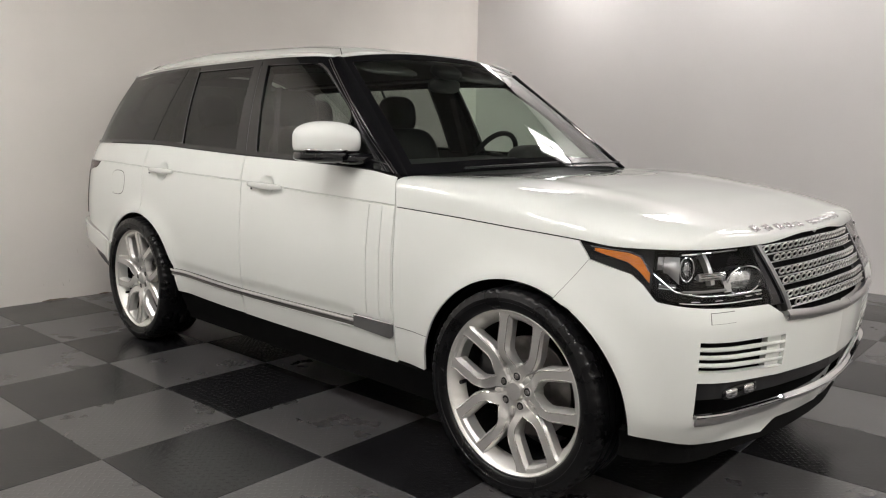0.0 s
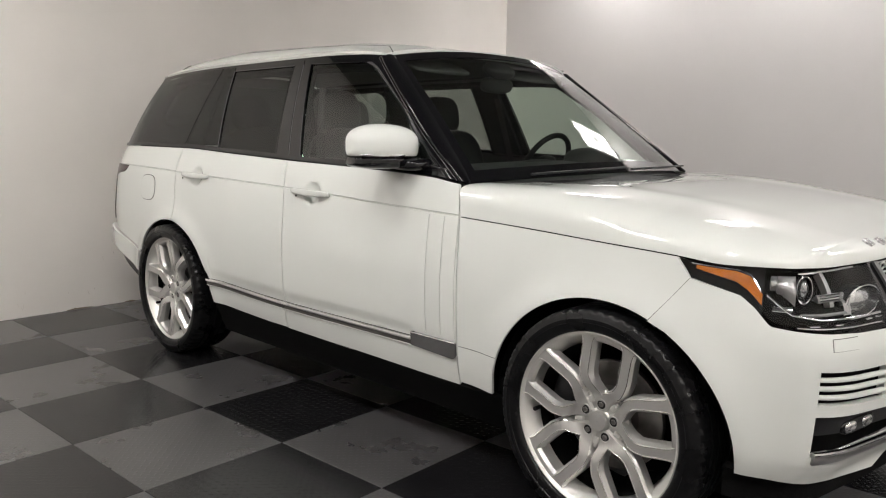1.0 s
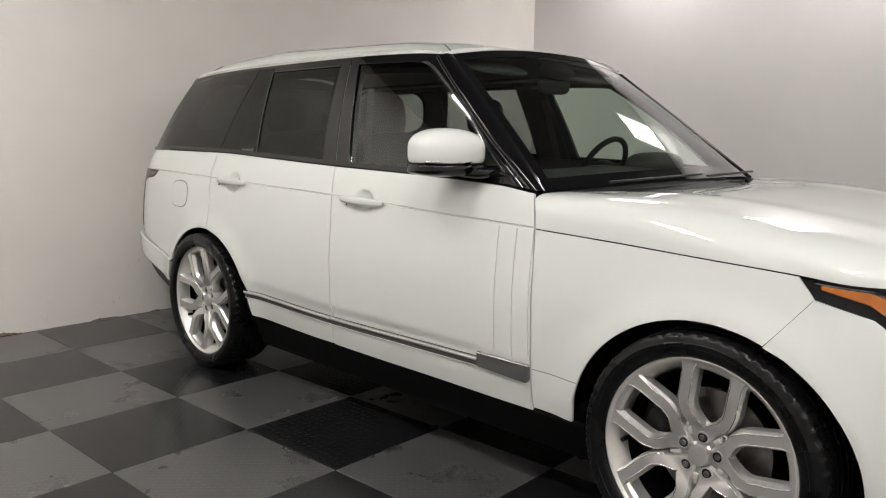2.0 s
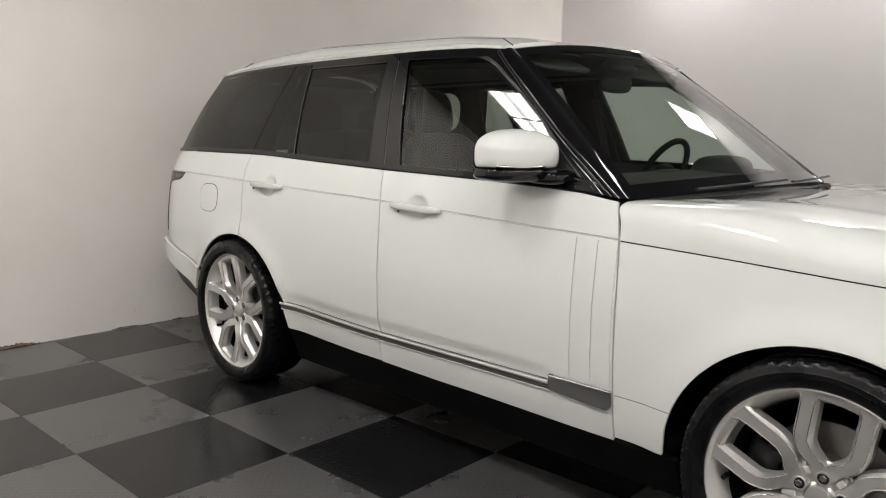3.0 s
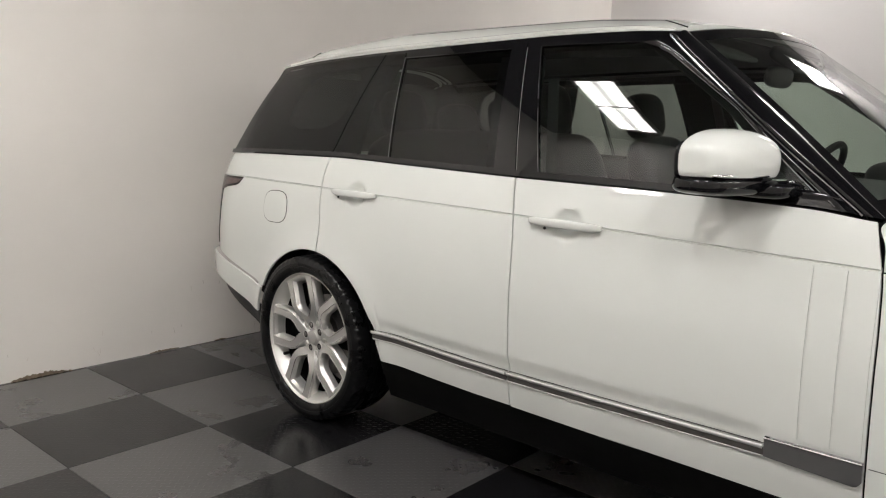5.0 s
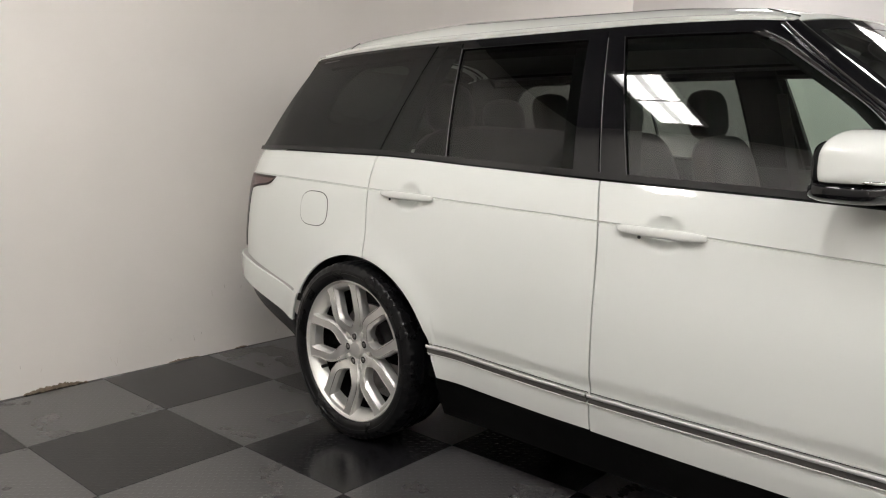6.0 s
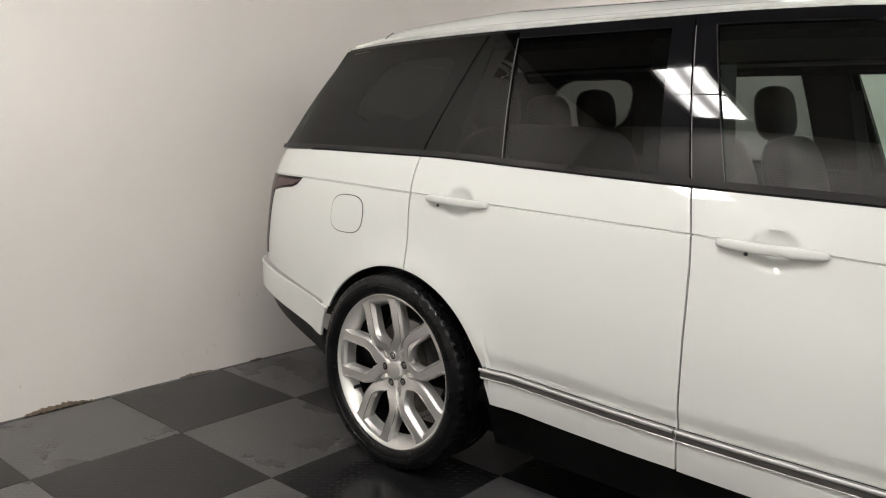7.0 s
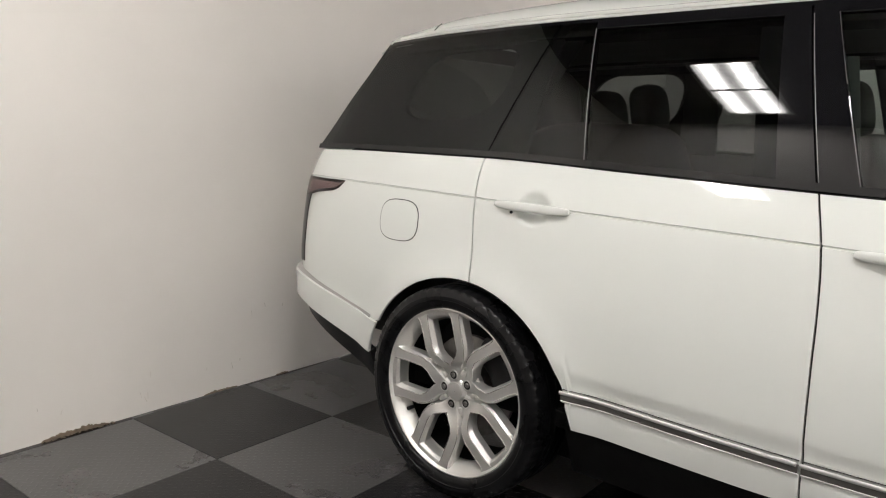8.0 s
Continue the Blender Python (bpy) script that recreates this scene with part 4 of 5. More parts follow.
rb = part("rear_bumper", two_sided(sheet(lambda u, v: rear_bumper_point(u, v), REAR_U, steps(0, 1, 12), .012)), PAINT, car)
both("bumper_trim", lambda: sheet(lambda u, v: (lambda x: skin(s_at(x), bump_line(x) - .001 + (.030 - .010 * u) * v, (bumper_out(x) - .003) * (1 - v) ** 1.3 + .0025))(-2.53 + .632 * u), steps(0, 1, 34), steps(0, 1, 5), .012), SHELF, rb, "matt grey shelf along the bumper's top")


def valance(u, v):
    s = .001 + (s_at(-1.895) - .001) * u
    x = float(np.interp(s, LEN, CURVE[:, 0]))
    top = float(np.interp(x, [-2.63, -2.50, -1.90], [.593, .583, .435]))
    low = top - float(np.interp(x, [-2.63, -2.4, -1.90], [.045, .070, .130]))
    return skin(s, low + (top - low) * v, .004 - .022 * (1 - v))


part("rear_valance", two_sided(sheet(valance, REAR_U, steps(0, 1, 6), .03)), BLACK, car, "black lower valance")

# ---- flank details ----
def flank_strip(x0, x1, z0, z1, out, n=50, rows=4, depth=.012, bulge=0.0):
    f0, f1 = (z if callable(z) else (lambda x, z=z: z) for z in (z0, z1))

    def fn(u, v):
        x = x0 + (x1 - x0) * u
        z = f0(x) + (f1(x) - f0(x)) * v
        return skin(s_at(x), z, out + bulge * math.sin(math.pi * v))
    return sheet(fn, steps(0, 1, n), steps(0, 1, rows), depth)


def round_plate(cx, cz, hx, hz, out, power=4.0, n=40, lean=0.0):
    """A flush plate with rounded corners on the flank."""
    bm = bmesh.new()
    ring = []
    mid = bm.verts.new(skin(s_at(cx), cz, out))
    rings = []
    for r in (.5, 1.0):
        row = []
        for k in range(n):
            a = 2 * math.pi * k / n
            c, s = math.cos(a), math.sin(a)
            q = (abs(c) ** power + abs(s) ** power) ** (-1 / power) * r
            z = cz + hz * s * q
            x = cx + hx * c * q + lean * (z - cz)
            row.append(bm.verts.new(skin(s_at(x), z, out)))
        rings.append(row)
    edge = [bm.verts.new(v.co + Vector((0, .006, 0))) for v in rings[-1]]
    rings.append(edge)
    for k in range(n):
        j = (k + 1) % n
        bm.faces.new((mid, rings[0][j], rings[0][k]))
        for a, b in zip(rings[:-1], rings[1:]):
            bm.faces.new((a[k], a[j], b[j], b[k]))
    bmesh.ops.recalc_face_normals(bm, faces=bm.faces[:])
    return bm


def handle(cx, cz, tilt):
    """A pull handle: a flat rounded bar on two feet."""
    y = -skin(s_at(cx), cz)[1]
    bm = bmesh.new()
    bmesh.ops.create_uvsphere(bm, u_segments=40, v_segments=20, radius=1.0)
    for v in bm.verts:
        p = v.co.normalized()
        k = (abs(p.x) ** 5 + abs(p.y) ** 3 + abs(p.z) ** 3) ** (-1 / 4)
        ux = max(-1, min(1, p.x * k))
        v.co = Vector((ux * .142, p.y * k * .012 + .012 * ux * ux, p.z * k * .0155))
    return moved(bm, pose(cx, -(y + .022), cz, 0, tilt, 0))


hz = lambda x: crease(x) - .004
rear_low = lambda x: max(arch(x, ARCHES[1], .03) + .02, bump_line(x) - .05 if x < -1.86 else 0)
over = lambda d: (lambda x: strip_mid(x) + d)
for i, (door_r, door_f) in enumerate(zip(rear_doors, front_doors)):
    fix = (lambda bm: bm) if i == 0 else mirrored
    for door, a, b in ((door_r, -1.022, -.323), (door_f, -.315, .586)):
        part("door_strip", fix(flank_strip(a, b, over(-.0185), over(.001), .006)), STRIP, door, "grey metal strip along the sill")
        part("strip_edge", fix(flank_strip(a - .003, b - .004, over(.000), over(.0125), .0085, rows=8, bulge=.003)), LIP, door, "bright silver upper edge")
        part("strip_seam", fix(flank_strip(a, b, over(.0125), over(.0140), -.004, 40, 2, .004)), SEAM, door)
        part("sill_lip", fix(flank_strip(a, b, over(-.0235), over(-.0180), .003, rows=6, bulge=.004)), PAINT, door)
    part("strip_block", fix(flank_strip(.586, .831, lambda x: .456 - .013 * (x - .586) / .245 + .018 * max(0, (x - .808) / .023) ** 2.5, lambda x: .509, .0085, 40, 6)), GREY, door_f, "broad grey end of the sill strip")
    part("block_edge", fix(flank_strip(.586, .831, .507, .513, .0105, 16, 2, bulge=.002)), CHROME, door_f)
    for a, b in ((.596, .668), (.674, .750), (.756, .824)):
        part("vent_blade", fix(flank_strip(a, b, .525, lambda x: crease(x) - .010, .004, 6, 16, .006)), PAINT, door_f)
    part("door_handle", fix(handle(-.110, hz(-.11), .9)), PAINT, door_f)
    part("door_handle", fix(handle(-1.195, hz(-1.195), .9)), PAINT, door_r)
    part("keyhole", fix(moved(rounded(0, 0, 0, .006, .003, .005, 2), pose(-.155, -.993, hz(-.155) - .016))), SEAM, door_f)
    part("keyhole", fix(moved(rounded(0, 0, 0, .006, .003, .005, 2), pose(-1.235, -.990, hz(-1.235) - .016))), SEAM, door_r)
    part("sill", fix(sheet(lambda u, v: (-1.03 + 2.08 * u, -(.865 + .071 * v), .195 + (sill_z(-1.03 + 2.08 * u) - .193) * v), steps(0, 1, 20), steps(0, 1, 4), .02)), LINER, car, "black sill under the doors")
    # near-black sheets behind the panels, so that the gaps show dark
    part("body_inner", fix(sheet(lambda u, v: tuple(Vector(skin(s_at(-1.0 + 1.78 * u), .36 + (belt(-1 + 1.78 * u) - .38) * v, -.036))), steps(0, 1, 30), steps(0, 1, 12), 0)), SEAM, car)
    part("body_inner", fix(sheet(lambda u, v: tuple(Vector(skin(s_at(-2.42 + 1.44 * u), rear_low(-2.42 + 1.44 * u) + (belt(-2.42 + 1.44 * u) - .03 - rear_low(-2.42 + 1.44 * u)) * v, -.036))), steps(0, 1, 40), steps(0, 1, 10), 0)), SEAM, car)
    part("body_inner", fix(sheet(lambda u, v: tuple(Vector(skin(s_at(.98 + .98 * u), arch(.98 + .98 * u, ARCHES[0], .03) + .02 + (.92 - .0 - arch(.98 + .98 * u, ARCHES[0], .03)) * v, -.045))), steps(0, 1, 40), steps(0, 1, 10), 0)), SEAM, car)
    for cx in ARCHES:
        def liner(u, v, cx=cx):
            a = math.pi * (.0 + 1.0 * u)
            k = 1.012 if v < .1 else 1.05
            return cx + (ARCH_A * k) * math.cos(a), -.915 + .38 * v, ARCH_Z + ARCH_B * k * math.sin(a)
        part("arch_liner", fix(sheet(liner, steps(0, 1, 36), steps(0, 1, 6), 0, heart=Vector((cx, 0, 9)))), LINER, car)
        part("arch_back", fix(prism([(cx + .50 * math.cos(a), .36 + .47 * math.sin(a)) for a in steps(0, math.pi, 24)], -.56, -.54)), LINER, car)
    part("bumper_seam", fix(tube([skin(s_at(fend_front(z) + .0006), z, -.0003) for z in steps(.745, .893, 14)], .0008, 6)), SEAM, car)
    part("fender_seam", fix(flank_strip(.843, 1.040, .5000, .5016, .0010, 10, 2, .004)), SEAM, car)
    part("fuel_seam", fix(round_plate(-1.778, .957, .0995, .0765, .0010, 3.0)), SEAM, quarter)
    part("fuel_door", fix(round_plate(-1.778, .957, .0965, .0735, .0022, 3.0)), PAINT, quarter)

# unseen box, set low to block light and darken the floor beneath
part("underbody_block", box(-1.88, 1.95, -.80, .80, .185, .36, .03), LINER, car)
part("floor_pan", box(-1.98, 1.02, -.90, .90, .34, .40, .01), LINER, car)
part("engine_bay", box(.98, 1.98, -.52, .52, .34, .90, .03), LINER, car)

# ---- wheels ----
def tyre():
    prof = [(-.115, .300), (-.135, .325), (-.137, .350), (-.125, .374), (-.100, .3835)]
    for g in (-.062, -.022, .022, .062):
        prof += [(g - .006, .3855), (g - .005, .3775), (g + .005, .3775), (g + .006, .3855)]
    prof += [(.102, .3845), (.126, .3795), (.1345, .3665), (.1365, .353), (.1380, .3510), (.1375, .337), (.1355, .3355), (.1340, .322), (.1300, .310), (.1240, .3035), (.112, .3000)]
    bm = lathe([(d, r if r < .3 else .3 + (r - .3) * .92) for d, r in prof], 300)
    for v in bm.verts:
        r, d = math.hypot(v.co.x, v.co.z), abs(v.co.y)
        if r > .366 and d > .075:
            k = round(math.atan2(v.co.z, v.co.x) / (2 * math.pi) * 300) % 5
            if k == 0:
                v.co = Vector((v.co.x * (1 - .0036 / r), v.co.y * .99, v.co.z * (1 - .0036 / r)))
    return bm


def rim():
    return lathe([(-.12, .288), (-.12, .262), (-.06, .245), (.02, .248), (.066, .262), (.086, .2745), (.096, .2800), (.104, .2860), (.108, .2905), (.106, .2945), (.096, .291)], 96)


# one arm of a twin spoke: radius, inner edge, outer edge, height of the face
SPOKE = [(.036, .0, .019, .070), (.060, .0, .034, .070), (.078, .0, .046, .072), (.088, .0, .056, .076), (.094, .003, .0645, .080), (.106, .015, .0765, .086), (.122, .030, .084, .090),
         (.142, .042, .0905, .0935), (.160, .0445, .0940, .0950), (.20, .0450, .0945, .0960), (.240, .0455, .0955, .0970), (.262, .044, .0985, .0975), (.276, .038, .104, .098), (.2885, .034, .110, .0985)]


def spoke_arm(side):
    """One arm of a twin spoke, from the hub to the rim: inner edge, outer edge and face height along its axis."""
    bm = bmesh.new()
    rings = []
    for r, a, b, d in SPOKE:
        k = min(1.0, a / .030)
        cut = ((a, -.046), (a, -.018 * k), (a + .0105 * k, 0.0), (b - .0075, 0.0), (b, -.011), (b, -.046))
        ring = []
        for q, dd in cut:
            x = r
            if r > .25:
                x = r - (math.hypot(r, q) - r) * (r - .25) / .0385
            ring.append(bm.verts.new((x, -(d + dd), q * side)))
        rings.append(ring)
    for a, b in zip(rings[:-1], rings[1:]):
        for i in range(5):
            bm.faces.new((a[i], a[i + 1], b[i + 1], b[i]))
    bmesh.ops.remove_doubles(bm, verts=bm.verts[:], dist=1e-6)
    bmesh.ops.recalc_face_normals(bm, faces=bm.faces[:])
    if sum(f.normal.y * f.calc_area() for f in bm.faces) > 0:
        bmesh.ops.reverse_faces(bm, faces=bm.faces[:])
    return bm


def spoke_edge(side, outer):
    """A polished bar along one arris of an arm's face, added to carry its highlight."""
    pts = [(r - (math.hypot(r, q) - r) * max(0, r - .25) / .0385, -d, q * side) for r, a, b, d in SPOKE[4:-1] for q in ((b - .0075) if outer else (a + .0105 * min(1.0, a / .030)),)]
    return tube(pts, .0014, 6)


def spoke_bridge():
    """The web that closes the window between the two arms at the rim."""
    return lathe([(.050, .256), (.084, .2605), (.096, .268), (.0982, .274), (.0985, .289)], 10, -10.5, 21)


def wheel(x, y, turn, side):
    w = new("wheel")
    w.parent = car
    w.matrix_basis = pose(x, y, .379, 0, 0, 0 if side > 0 else 180)
    part("tyre", tyre(), RUBBER, w, "low-profile black tyre")
    face = pose(0, -.013, 0) @ Matrix.Diagonal((1.026, 1, 1.026, 1))
    part("rim", moved(rim(), face), ALLOY_BRIGHT, w, "silver alloy rim")
    part("barrel", lathe([(-.115, .262), (.0, .244), (.06, .256)], 72), LINER, w)
    hub = lathe([(-.03, .070), (.040, .096), (.052, .100), (.057, .092), (.060, .040), (.066, .0345), (.078, .031), (.0795, .022), (.0800, .001)], 60)
    part("hub", moved(hub, face), ALLOY, w, sharp=24)
    for k in range(5):
        a = turn + 72 * k
        spin = face @ pose(0, 0, 0, 0, -a, 0)
        part("spoke", moved(joined(spoke_arm(1), spoke_arm(-1), spoke_bridge()), spin), ALLOY, w, "silver twin spoke", sharp=24)
        part("spoke_edge", moved(joined(*(spoke_edge(q, f) for q in (1, -1) for f in (0, 1))), spin), ALLOY_EDGE, w, "thin bright bar for the highlight on the spoke edge")
        at = spin @ pose(.056, 0, 0)
        part("lug_seat", moved(lathe([(.069, .0195), (.0730, .0180), (.0730, .0160), (.0705, .0150)], 24), at), ALLOY, w)
        nut = part("lug_nut", moved(lathe([(.070, .0095), (.0735, .009), (.0755, .007), (.0755, .003), (.074, .0005)], 6), at), STEEL, w)
        # shallow dark disc in place of the shade in a sunken nut hole
        part("lug_shade", moved(lathe([(.0703, .0155), (.0712, .010), (.0712, .0005)], 20), at), SEAM, nut)
        part("hub_pad", moved(joined(box(-.011, .011, -.0695, -.05, -.0085, .0085, .003), box(.010, .024, -.066, -.05, -.006, .006, .003)), face @ pose(0, 0, 0, 0, -a - 36, 0) @ pose(.072, 0, 0)), ALLOY_BRIGHT, w)
    disc = lathe([(-.02, .185), (.0, .185), (.002, .180), (.002, .10), (.03, .09), (.03, .001)], 60)
    part("brake_disc", disc, STEEL, w, "grey steel brake disc")
    cal = lathe([(-.05, .13), (.035, .13), (.045, .15), (.045, .20), (.03, .222), (-.05, .222), (-.05, .13)], 16, 150 if x > 0 else 5, 62)
    part("brake_caliper", cal, BLACK, w)
    part("valve", moved(tube([(0, 0, 0), (0, -.028, 0)], .0075, 10), pose(0, 0, 0, 0, -(turn + 104), 0) @ pose(.258, -.062, 0)), BLACK, w)
    return w


for sx, turn in ((1.470, 82), (-1.467, 105)):
    wheel(sx, -.868, turn, 1)
    wheel(sx, .868, turn, -1)

# ---- door mirrors ----
def mirror_cap():
    bm = bmesh.new()
    bmesh.ops.create_uvsphere(bm, u_segments=64, v_segments=40, radius=1.0)
    low = -.040
    for v in bm.verts:
        p = v.co.normalized()
        k = (abs(p.x) ** 2.5 + abs(p.y) ** 4.2 + abs(p.z) ** 2.7) ** (-1 / 3.0)
        x, y, z = p.x * k, p.y * k, p.z * k
        x, y, z = max(-1, min(1, x)), max(-1, min(1, y)), max(-1, min(1, z))
        taper = 1 - .20 * max(0, -y) ** 2 - .16 * max(0, y) ** 2
        v.co = Vector((x * (.122 if x > 0 else .052), y * .143, max(low, z * .086 * taper)))
    return moved(bm, pose(.420, -.985, 1.252, 0, 0, -14))


part("door_mirror", (mirror_cap()), PAINT, front_doors[0], "white mirror cap over a black base")
part("mirror_base", (moved(rounded(0, 0, 0, .092, .140, .030, 3.4), pose(.428, -.985, 1.190, 0, 0, -14))), GLOSS_BLACK, front_doors[0])
part("mirror_glass", (moved(rounded(0, 0, 0, .006, .130, .060, 4), pose(.374, -.975, 1.250, 0, 0, -14))), GLOSS_BLACK, front_doors[0])
part("turn_signal", (moved(rounded(0, 0, 0, .027, .100, .0075, 3), pose(.497, -1.036, 1.2165, 0, 0, -19))), CHROME, front_doors[0], "clear turn signal strip")
part("mirror_arm", (joined(moved(rounded(0, 0, 0, .085, .085, .026, 3.4), pose(.515, -.880, 1.178, 0, 0, -10)), moved(rounded(0, 0, 0, .13, .016, .022, 3.4), pose(.575, -.872, 1.162, 0, 4, 0)))), GLOSS_BLACK, front_doors[0])

# ---- cabin ----
def seat(x, y, wide=.25, back=.62):
    s = new("seat")
    s.parent = car
    part("cushion", moved(rounded(0, 0, 0, .27, wide, .085, 4), pose(x + .05, y, .72, 0, -6, 0)), LEATHER, s)
    part("backrest", moved(rounded(0, 0, 0, .075, wide * .98, back / 2, 4), pose(x - .26, y, 1.02, 0, -16, 0)), LEATHER, s)
    return s


def headrest(s, x, y, z, w=.138):
    part("headrest", moved(rounded(0, 0, 0, .060, w, .112, 3.2), pose(x, y, z, 0, -10, 0)), LEATHER, s)
    for k in (-1, 1):
        part("headrest_post", tube([(x, y + .05 * k, z - .17), (x, y + .05 * k, z - .05)], .006, 8), CHROME, s)


for y in (-.40, .40):
    s = seat(-.20, y)
    headrest(s, -.605, y, 1.415)
bench = new("rear_bench")
bench.parent = car
part("cushion", moved(rounded(0, 0, 0, .27, .66, .09, 5), pose(-1.02, 0, .74, 0, -6, 0)), LEATHER, bench)
part("backrest", moved(rounded(0, 0, 0, .075, .66, .30, 5), pose(-1.37, 0, 1.04, 0, -16, 0)), LEATHER, bench)
for y, z in ((-.40, 1.41), (0, 1.36), (.40, 1.41)):
    headrest(bench, -1.47, y, z, .13)
dash = part("dashboard", joined(moved(rounded(0, 0, 0, .26, .80, .10, 5), pose(.66, 0, 1.035, 0, 4, 0)), moved(rounded(0, 0, 0, .12, .16, .30, 5), pose(.48, 0, .88, 0, -16, 0)), moved(rounded(0, 0, 0, .10, .18, .075, 3), pose(.52, .39, 1.165))), DASH, car, "black dashboard")
part("dash_top", sheet(lambda u, v: (.44 + (.36 + .18 * (1 - u * u)) * v, .80 * u, 1.158 + .018 * (1 - u * u) - .05 * v ** 1.6), steps(-1, 1, 30), steps(0, 1, 10), .03), DASH, dash)
wheel_c = pose(.215, .39, 1.135, 0, -64, 0)
part("steering_wheel", joined(moved(tube([(.185 * math.cos(a), .185 * math.sin(a), 0) for a in steps(0, 2 * math.pi, 40)[:-1]], .015, 10, True), wheel_c), moved(rounded(0, 0, 0, .06, .075, .03, 3), wheel_c), moved(rounded(0, 0, 0, .02, .18, .012, 3), wheel_c), moved(rounded(-.09, 0, 0, .09, .02, .012, 3), wheel_c)), LEATHER, car, "black leather steering wheel")
part("headliner", sheet(lambda u, t: (-2.05 + 2.17 * u, roof_h(-2.05 + 2.17 * u) * .95 * t, roof_point(-2.05 + 2.17 * u, t)[2] - .035), steps(0, 1, 20), steps(-1, 1, 16), .01), LINING, car)
for k in (-1, 1):
    part("sun_visor", moved(rounded(0, 0, 0, .07, .19, .012, 4), pose(.12, .36 * k, 1.615, 0, 24, 0)), LINING, car)
    part("door_trim", sheet(lambda u, v: (-2.20 + 2.95 * u, k * (min(.80, belt_h(-2.2 + 2.95 * u) - .075) + .045 * v), .45 + (belt(-2.2 + 2.95 * u) + .006 - .45) * v), steps(0, 1, 30), steps(0, 1, 4), .02), DASH, car)
    for x0, x1, t0, t1 in ((-.54, -.30, -.62, -.43), (-1.50, -1.31, -1.42, -1.26)):
        part("inner_pillar", sheet(lambda u, w: (lambda p: (p[0], (p[1] + .035) * -k, p[2]))(house((x0 + (x1 - x0) * u) + ((t0 - x0) + ((t1 - t0) - (x1 - x0)) * u) * w, w)), steps(0, 1, 4), steps(0, 1, 10), .02), TRIM, car)
    part("cant_rail", sheet(lambda u, w: (lambda p: (p[0], (p[1] + .030 + .03 * w) * -k, p[2]))(house(-2.05 + (2.05 + .10) * u, .885 + .105 * w)), steps(0, 1, 30), steps(0, 1, 4), .03), TRIM, car)
    part("inner_pillar", sheet(lambda u, w: (lambda p: (p[0], (p[1] + .030) * -k, p[2]))(house(fw_front(w) - .05 + (a_edge(w) - fw_front(w) + .04) * u, w)), steps(0, 1, 4), steps(0, .9, 12), .02), TRIM, car)
    part("seat_belt", sheet(lambda u, v: (-.30 - .10 * v + .045 * u, k * (.80 - .13 * v), .90 + .62 * v), steps(0, 1, 2), steps(0, 1, 10), .003), BLACK, car)


def quarter_trim(k):
    """The lining round the rear quarter window, with a rounded opening."""
    bm = bmesh.new()
    rings = []
    for q in range(72):
        a = 2 * math.pi * q / 72
        c, d = math.cos(a), math.sin(a)
        r = (abs(c) ** 3.2 + abs(d) ** 3.2) ** (-1 / 3.2)
        u0, w0 = .577 + .225 * r * c, .560 + .290 * r * d
        reach = min((.423 if c > 0 else .577) / max(1e-6, abs(c)), (.41 if d > 0 else .56) / max(1e-6, abs(d)))
        u1, w1 = .577 + reach * c, .560 + reach * d
        row = []
        for t in (-.02, 0, .25, .5, .75, 1):
            u, w = u0 + (u1 - u0) * max(0, t), w0 + (w1 - w0) * max(0, t)
            p = house(-2.42 + 1.06 * u + .20 * w, w)
            row.append(bm.verts.new((p[0], (p[1] + (.045 if t >= 0 else .065)) * -k, p[2])))
        rings.append(row)
    for a, b in zip(rings, rings[1:] + rings[:1]):
        for m in range(5):
            bm.faces.new((a[m], b[m], b[m + 1], a[m + 1]))
    bmesh.ops.recalc_face_normals(bm, faces=bm.faces[:])
    return bm


for k in (-1, 1):
    part("quarter_trim", quarter_trim(k), TRIM, car)
part("rear_header", sheet(lambda u, v: (-2.175 + .02 * v, .615 * u, 1.615 + (roof_point(-2.15, .95 * u)[2] - .012 - 1.615) * v), steps(-1, 1, 24), steps(0, 1, 4), .02), LINING, car)
part("cargo_cover", box(-2.30, -1.30, -.74, .74, 1.02, 1.04, .01), LINING, car)
part("firewall", box(.74, .78, -.80, .80, .40, 1.06, .01), LINER, car)


# ---- floor ----
TILE = 0.6096
GRID = pose(-2.294, -1.394, 0, 0, 0, 2.45)
slab = part("floor", box(-0.15, SIDE + 0.15, FRONT - 0.15, BACK + 0.15, -0.06, -0.013), SLAB, smooth=False)
slab.matrix_world = ROOM
tagged(slab, "checkered floor of dark and grey interlocking tread tiles", "floor", kind="structure")
slab_inverse = ROOM.inverted()


def tile_mesh(name, mat):
    bm = box(0.0008, TILE - 0.0008, 0.0008, TILE - 0.0008, -0.012, 0.0, 0.0012, 1)
    me = bpy.data.meshes.new(name)
    bm.to_mesh(me)
    bm.free()
    me.materials.append(mat)
    return me


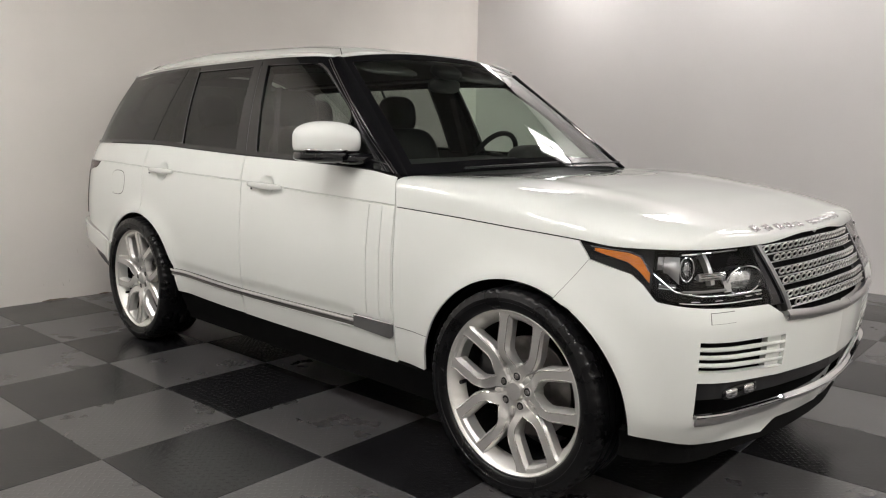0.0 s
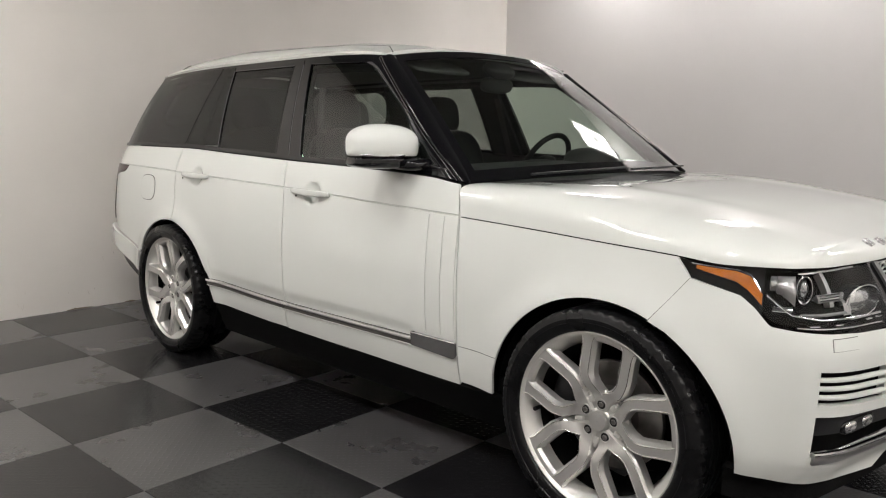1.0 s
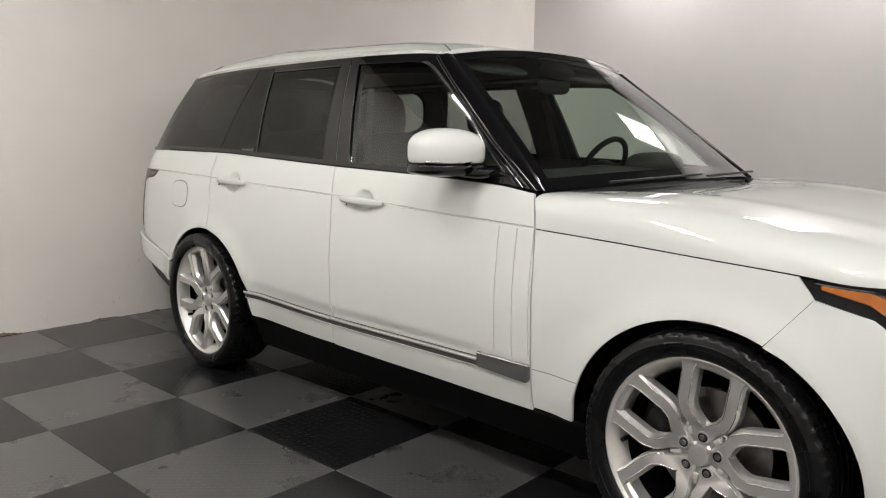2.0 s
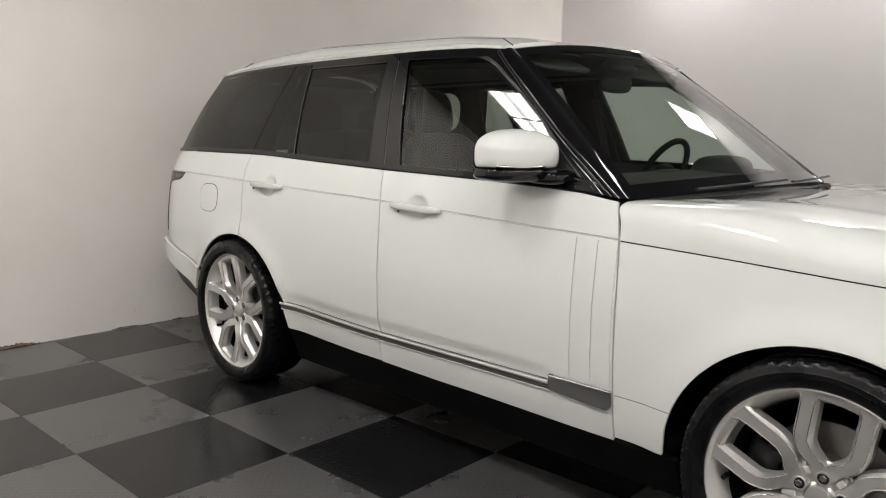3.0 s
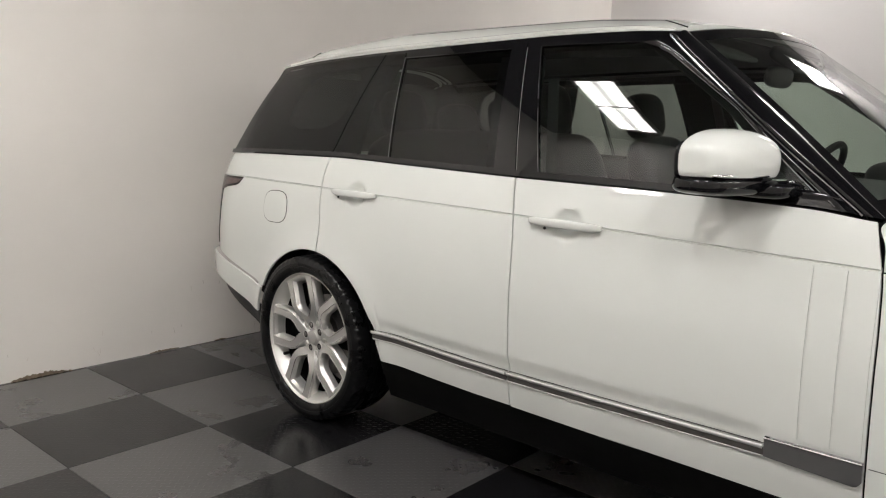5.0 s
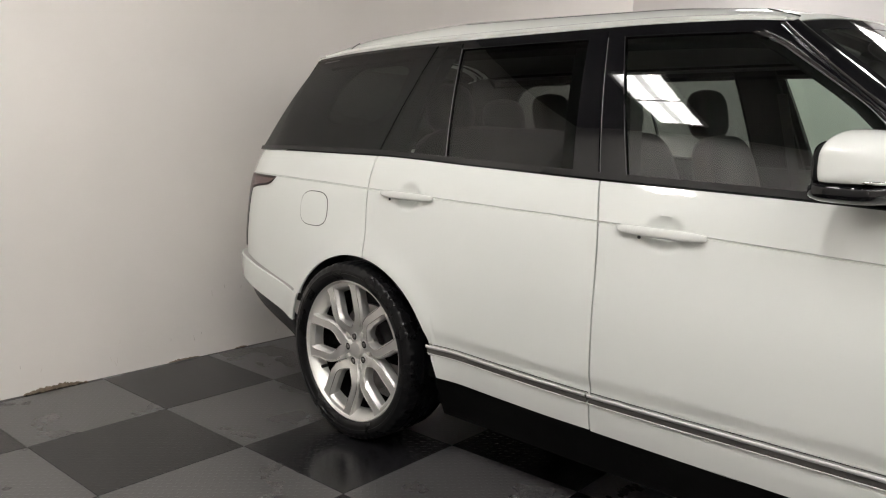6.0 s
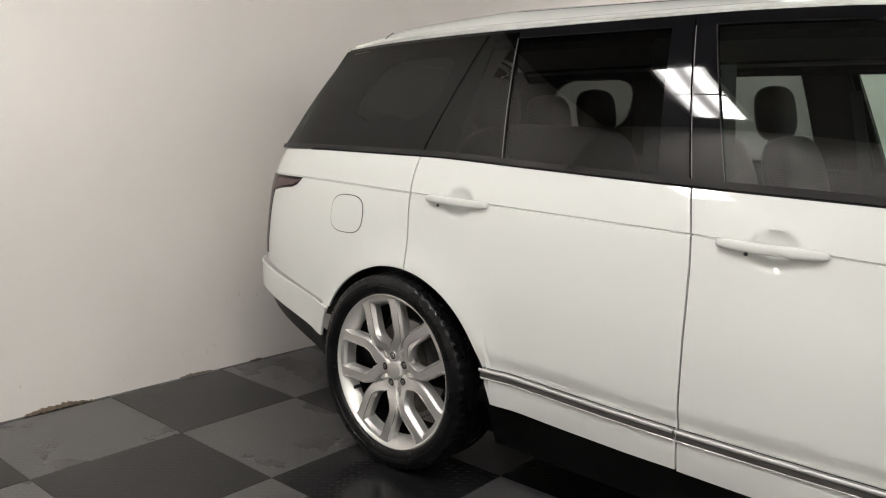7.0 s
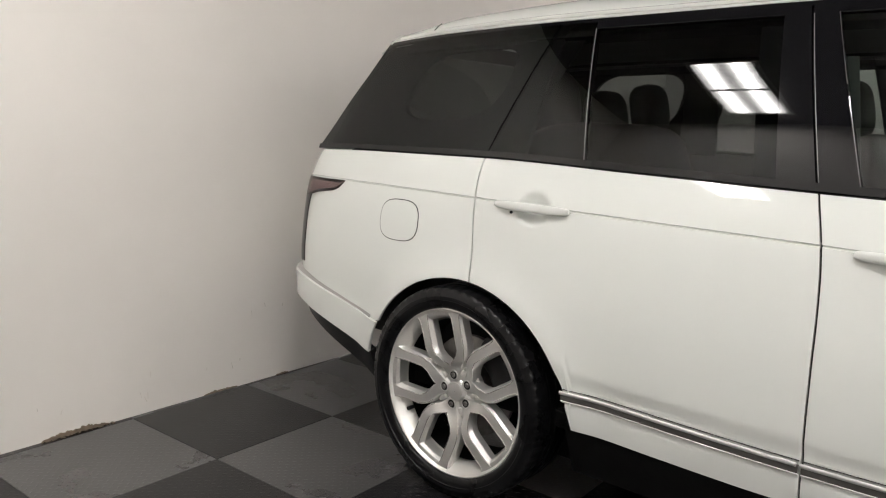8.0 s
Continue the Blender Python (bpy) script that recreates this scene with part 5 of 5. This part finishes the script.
MESH_GREY, MESH_DARK = tile_mesh("grey_tile", TILE_GREY), tile_mesh("dark_tile", TILE_DARK)
random.seed(4)
for i in range(-2, 15):
    for j in range(-12, 10):
        m = GRID @ pose(i * TILE, j * TILE, 0)
        c = slab_inverse @ (m @ Vector((TILE / 2, TILE / 2, 0)))
        if not (-0.40 < c.x < SIDE + 0.3 and FRONT - 0.3 < c.y < BACK + 0.3):
            continue
        ob = new("floor_tile", MESH_GREY if (i + j) % 2 == 0 else MESH_DARK)
        ob.parent = slab
        ob.matrix_parent_inverse = slab_inverse
        ob.matrix_world = m @ pose(0, 0, 0.0006 * random.random())

# broken plaster and scuffs at the foot of the wall
def ragged(y0, y1, high, thick, n=46, rows=5):
    """A torn strip of bare plaster along the foot of the wall, uneven on top and on its face."""
    bm = bmesh.new()
    grid = []
    for k in range(n + 1):
        u = k / n
        top = .003 + high * math.sin(math.pi * u) ** .6 * (.35 + .65 * abs(noise.noise((y0 * 7 + u * 9, high * 50, 2.1)))) * (.75 + .5 * random.random())
        grid.append([bm.verts.new((.0004 + thick * random.random() * (1 if 0 < j < rows else .2), y0 + (y1 - y0) * u, top * j / rows)) for j in range(rows + 1)])
    for a, b in zip(grid[:-1], grid[1:]):
        for j in range(rows):
            bm.faces.new((a[j], b[j], b[j + 1], a[j + 1]))
    return bm


pieces = [ragged(-1.80, -1.52, .034, .005), ragged(-1.05, -.86, .016, .004), ragged(-.62, -.54, .008, .003, 16)]
crumbs = bmesh.new()
for k in range(34):
    u = random.random()
    bmesh.ops.create_icosphere(crumbs, subdivisions=1, radius=.002 + .004 * random.random(), matrix=pose(.002 + .014 * random.random(), -1.80 + .30 * u, .002) @ Matrix.Diagonal((1, 1.5, .6, 1)))
chip = part("wall_chip", joined(crumbs, *pieces), PLASTER, smooth=False)
chip.matrix_world = ROOM
tagged(chip, "brown crumbling plaster at the foot of the wall", "wall damage", kind="stuff")
scuffs = []
for k in range(14):
    y, z, h = -2.0 + 1.9 * random.random(), .03 + .42 * random.random() ** 2, .010 + .030 * random.random()
    scuffs.append(moved(box(-.0010, .0012, -.0016 * random.random() - .0006, .0012, 0, h, .0003, 1), pose(0, y, z, random.uniform(-25, 25))))
scuff = part("wall_scuff", joined(*scuffs), SCUFF, smooth=False)
scuff.matrix_world = ROOM
tagged(scuff, "faint grey-brown scratches on the painted wall", "scuff marks", kind="stuff")
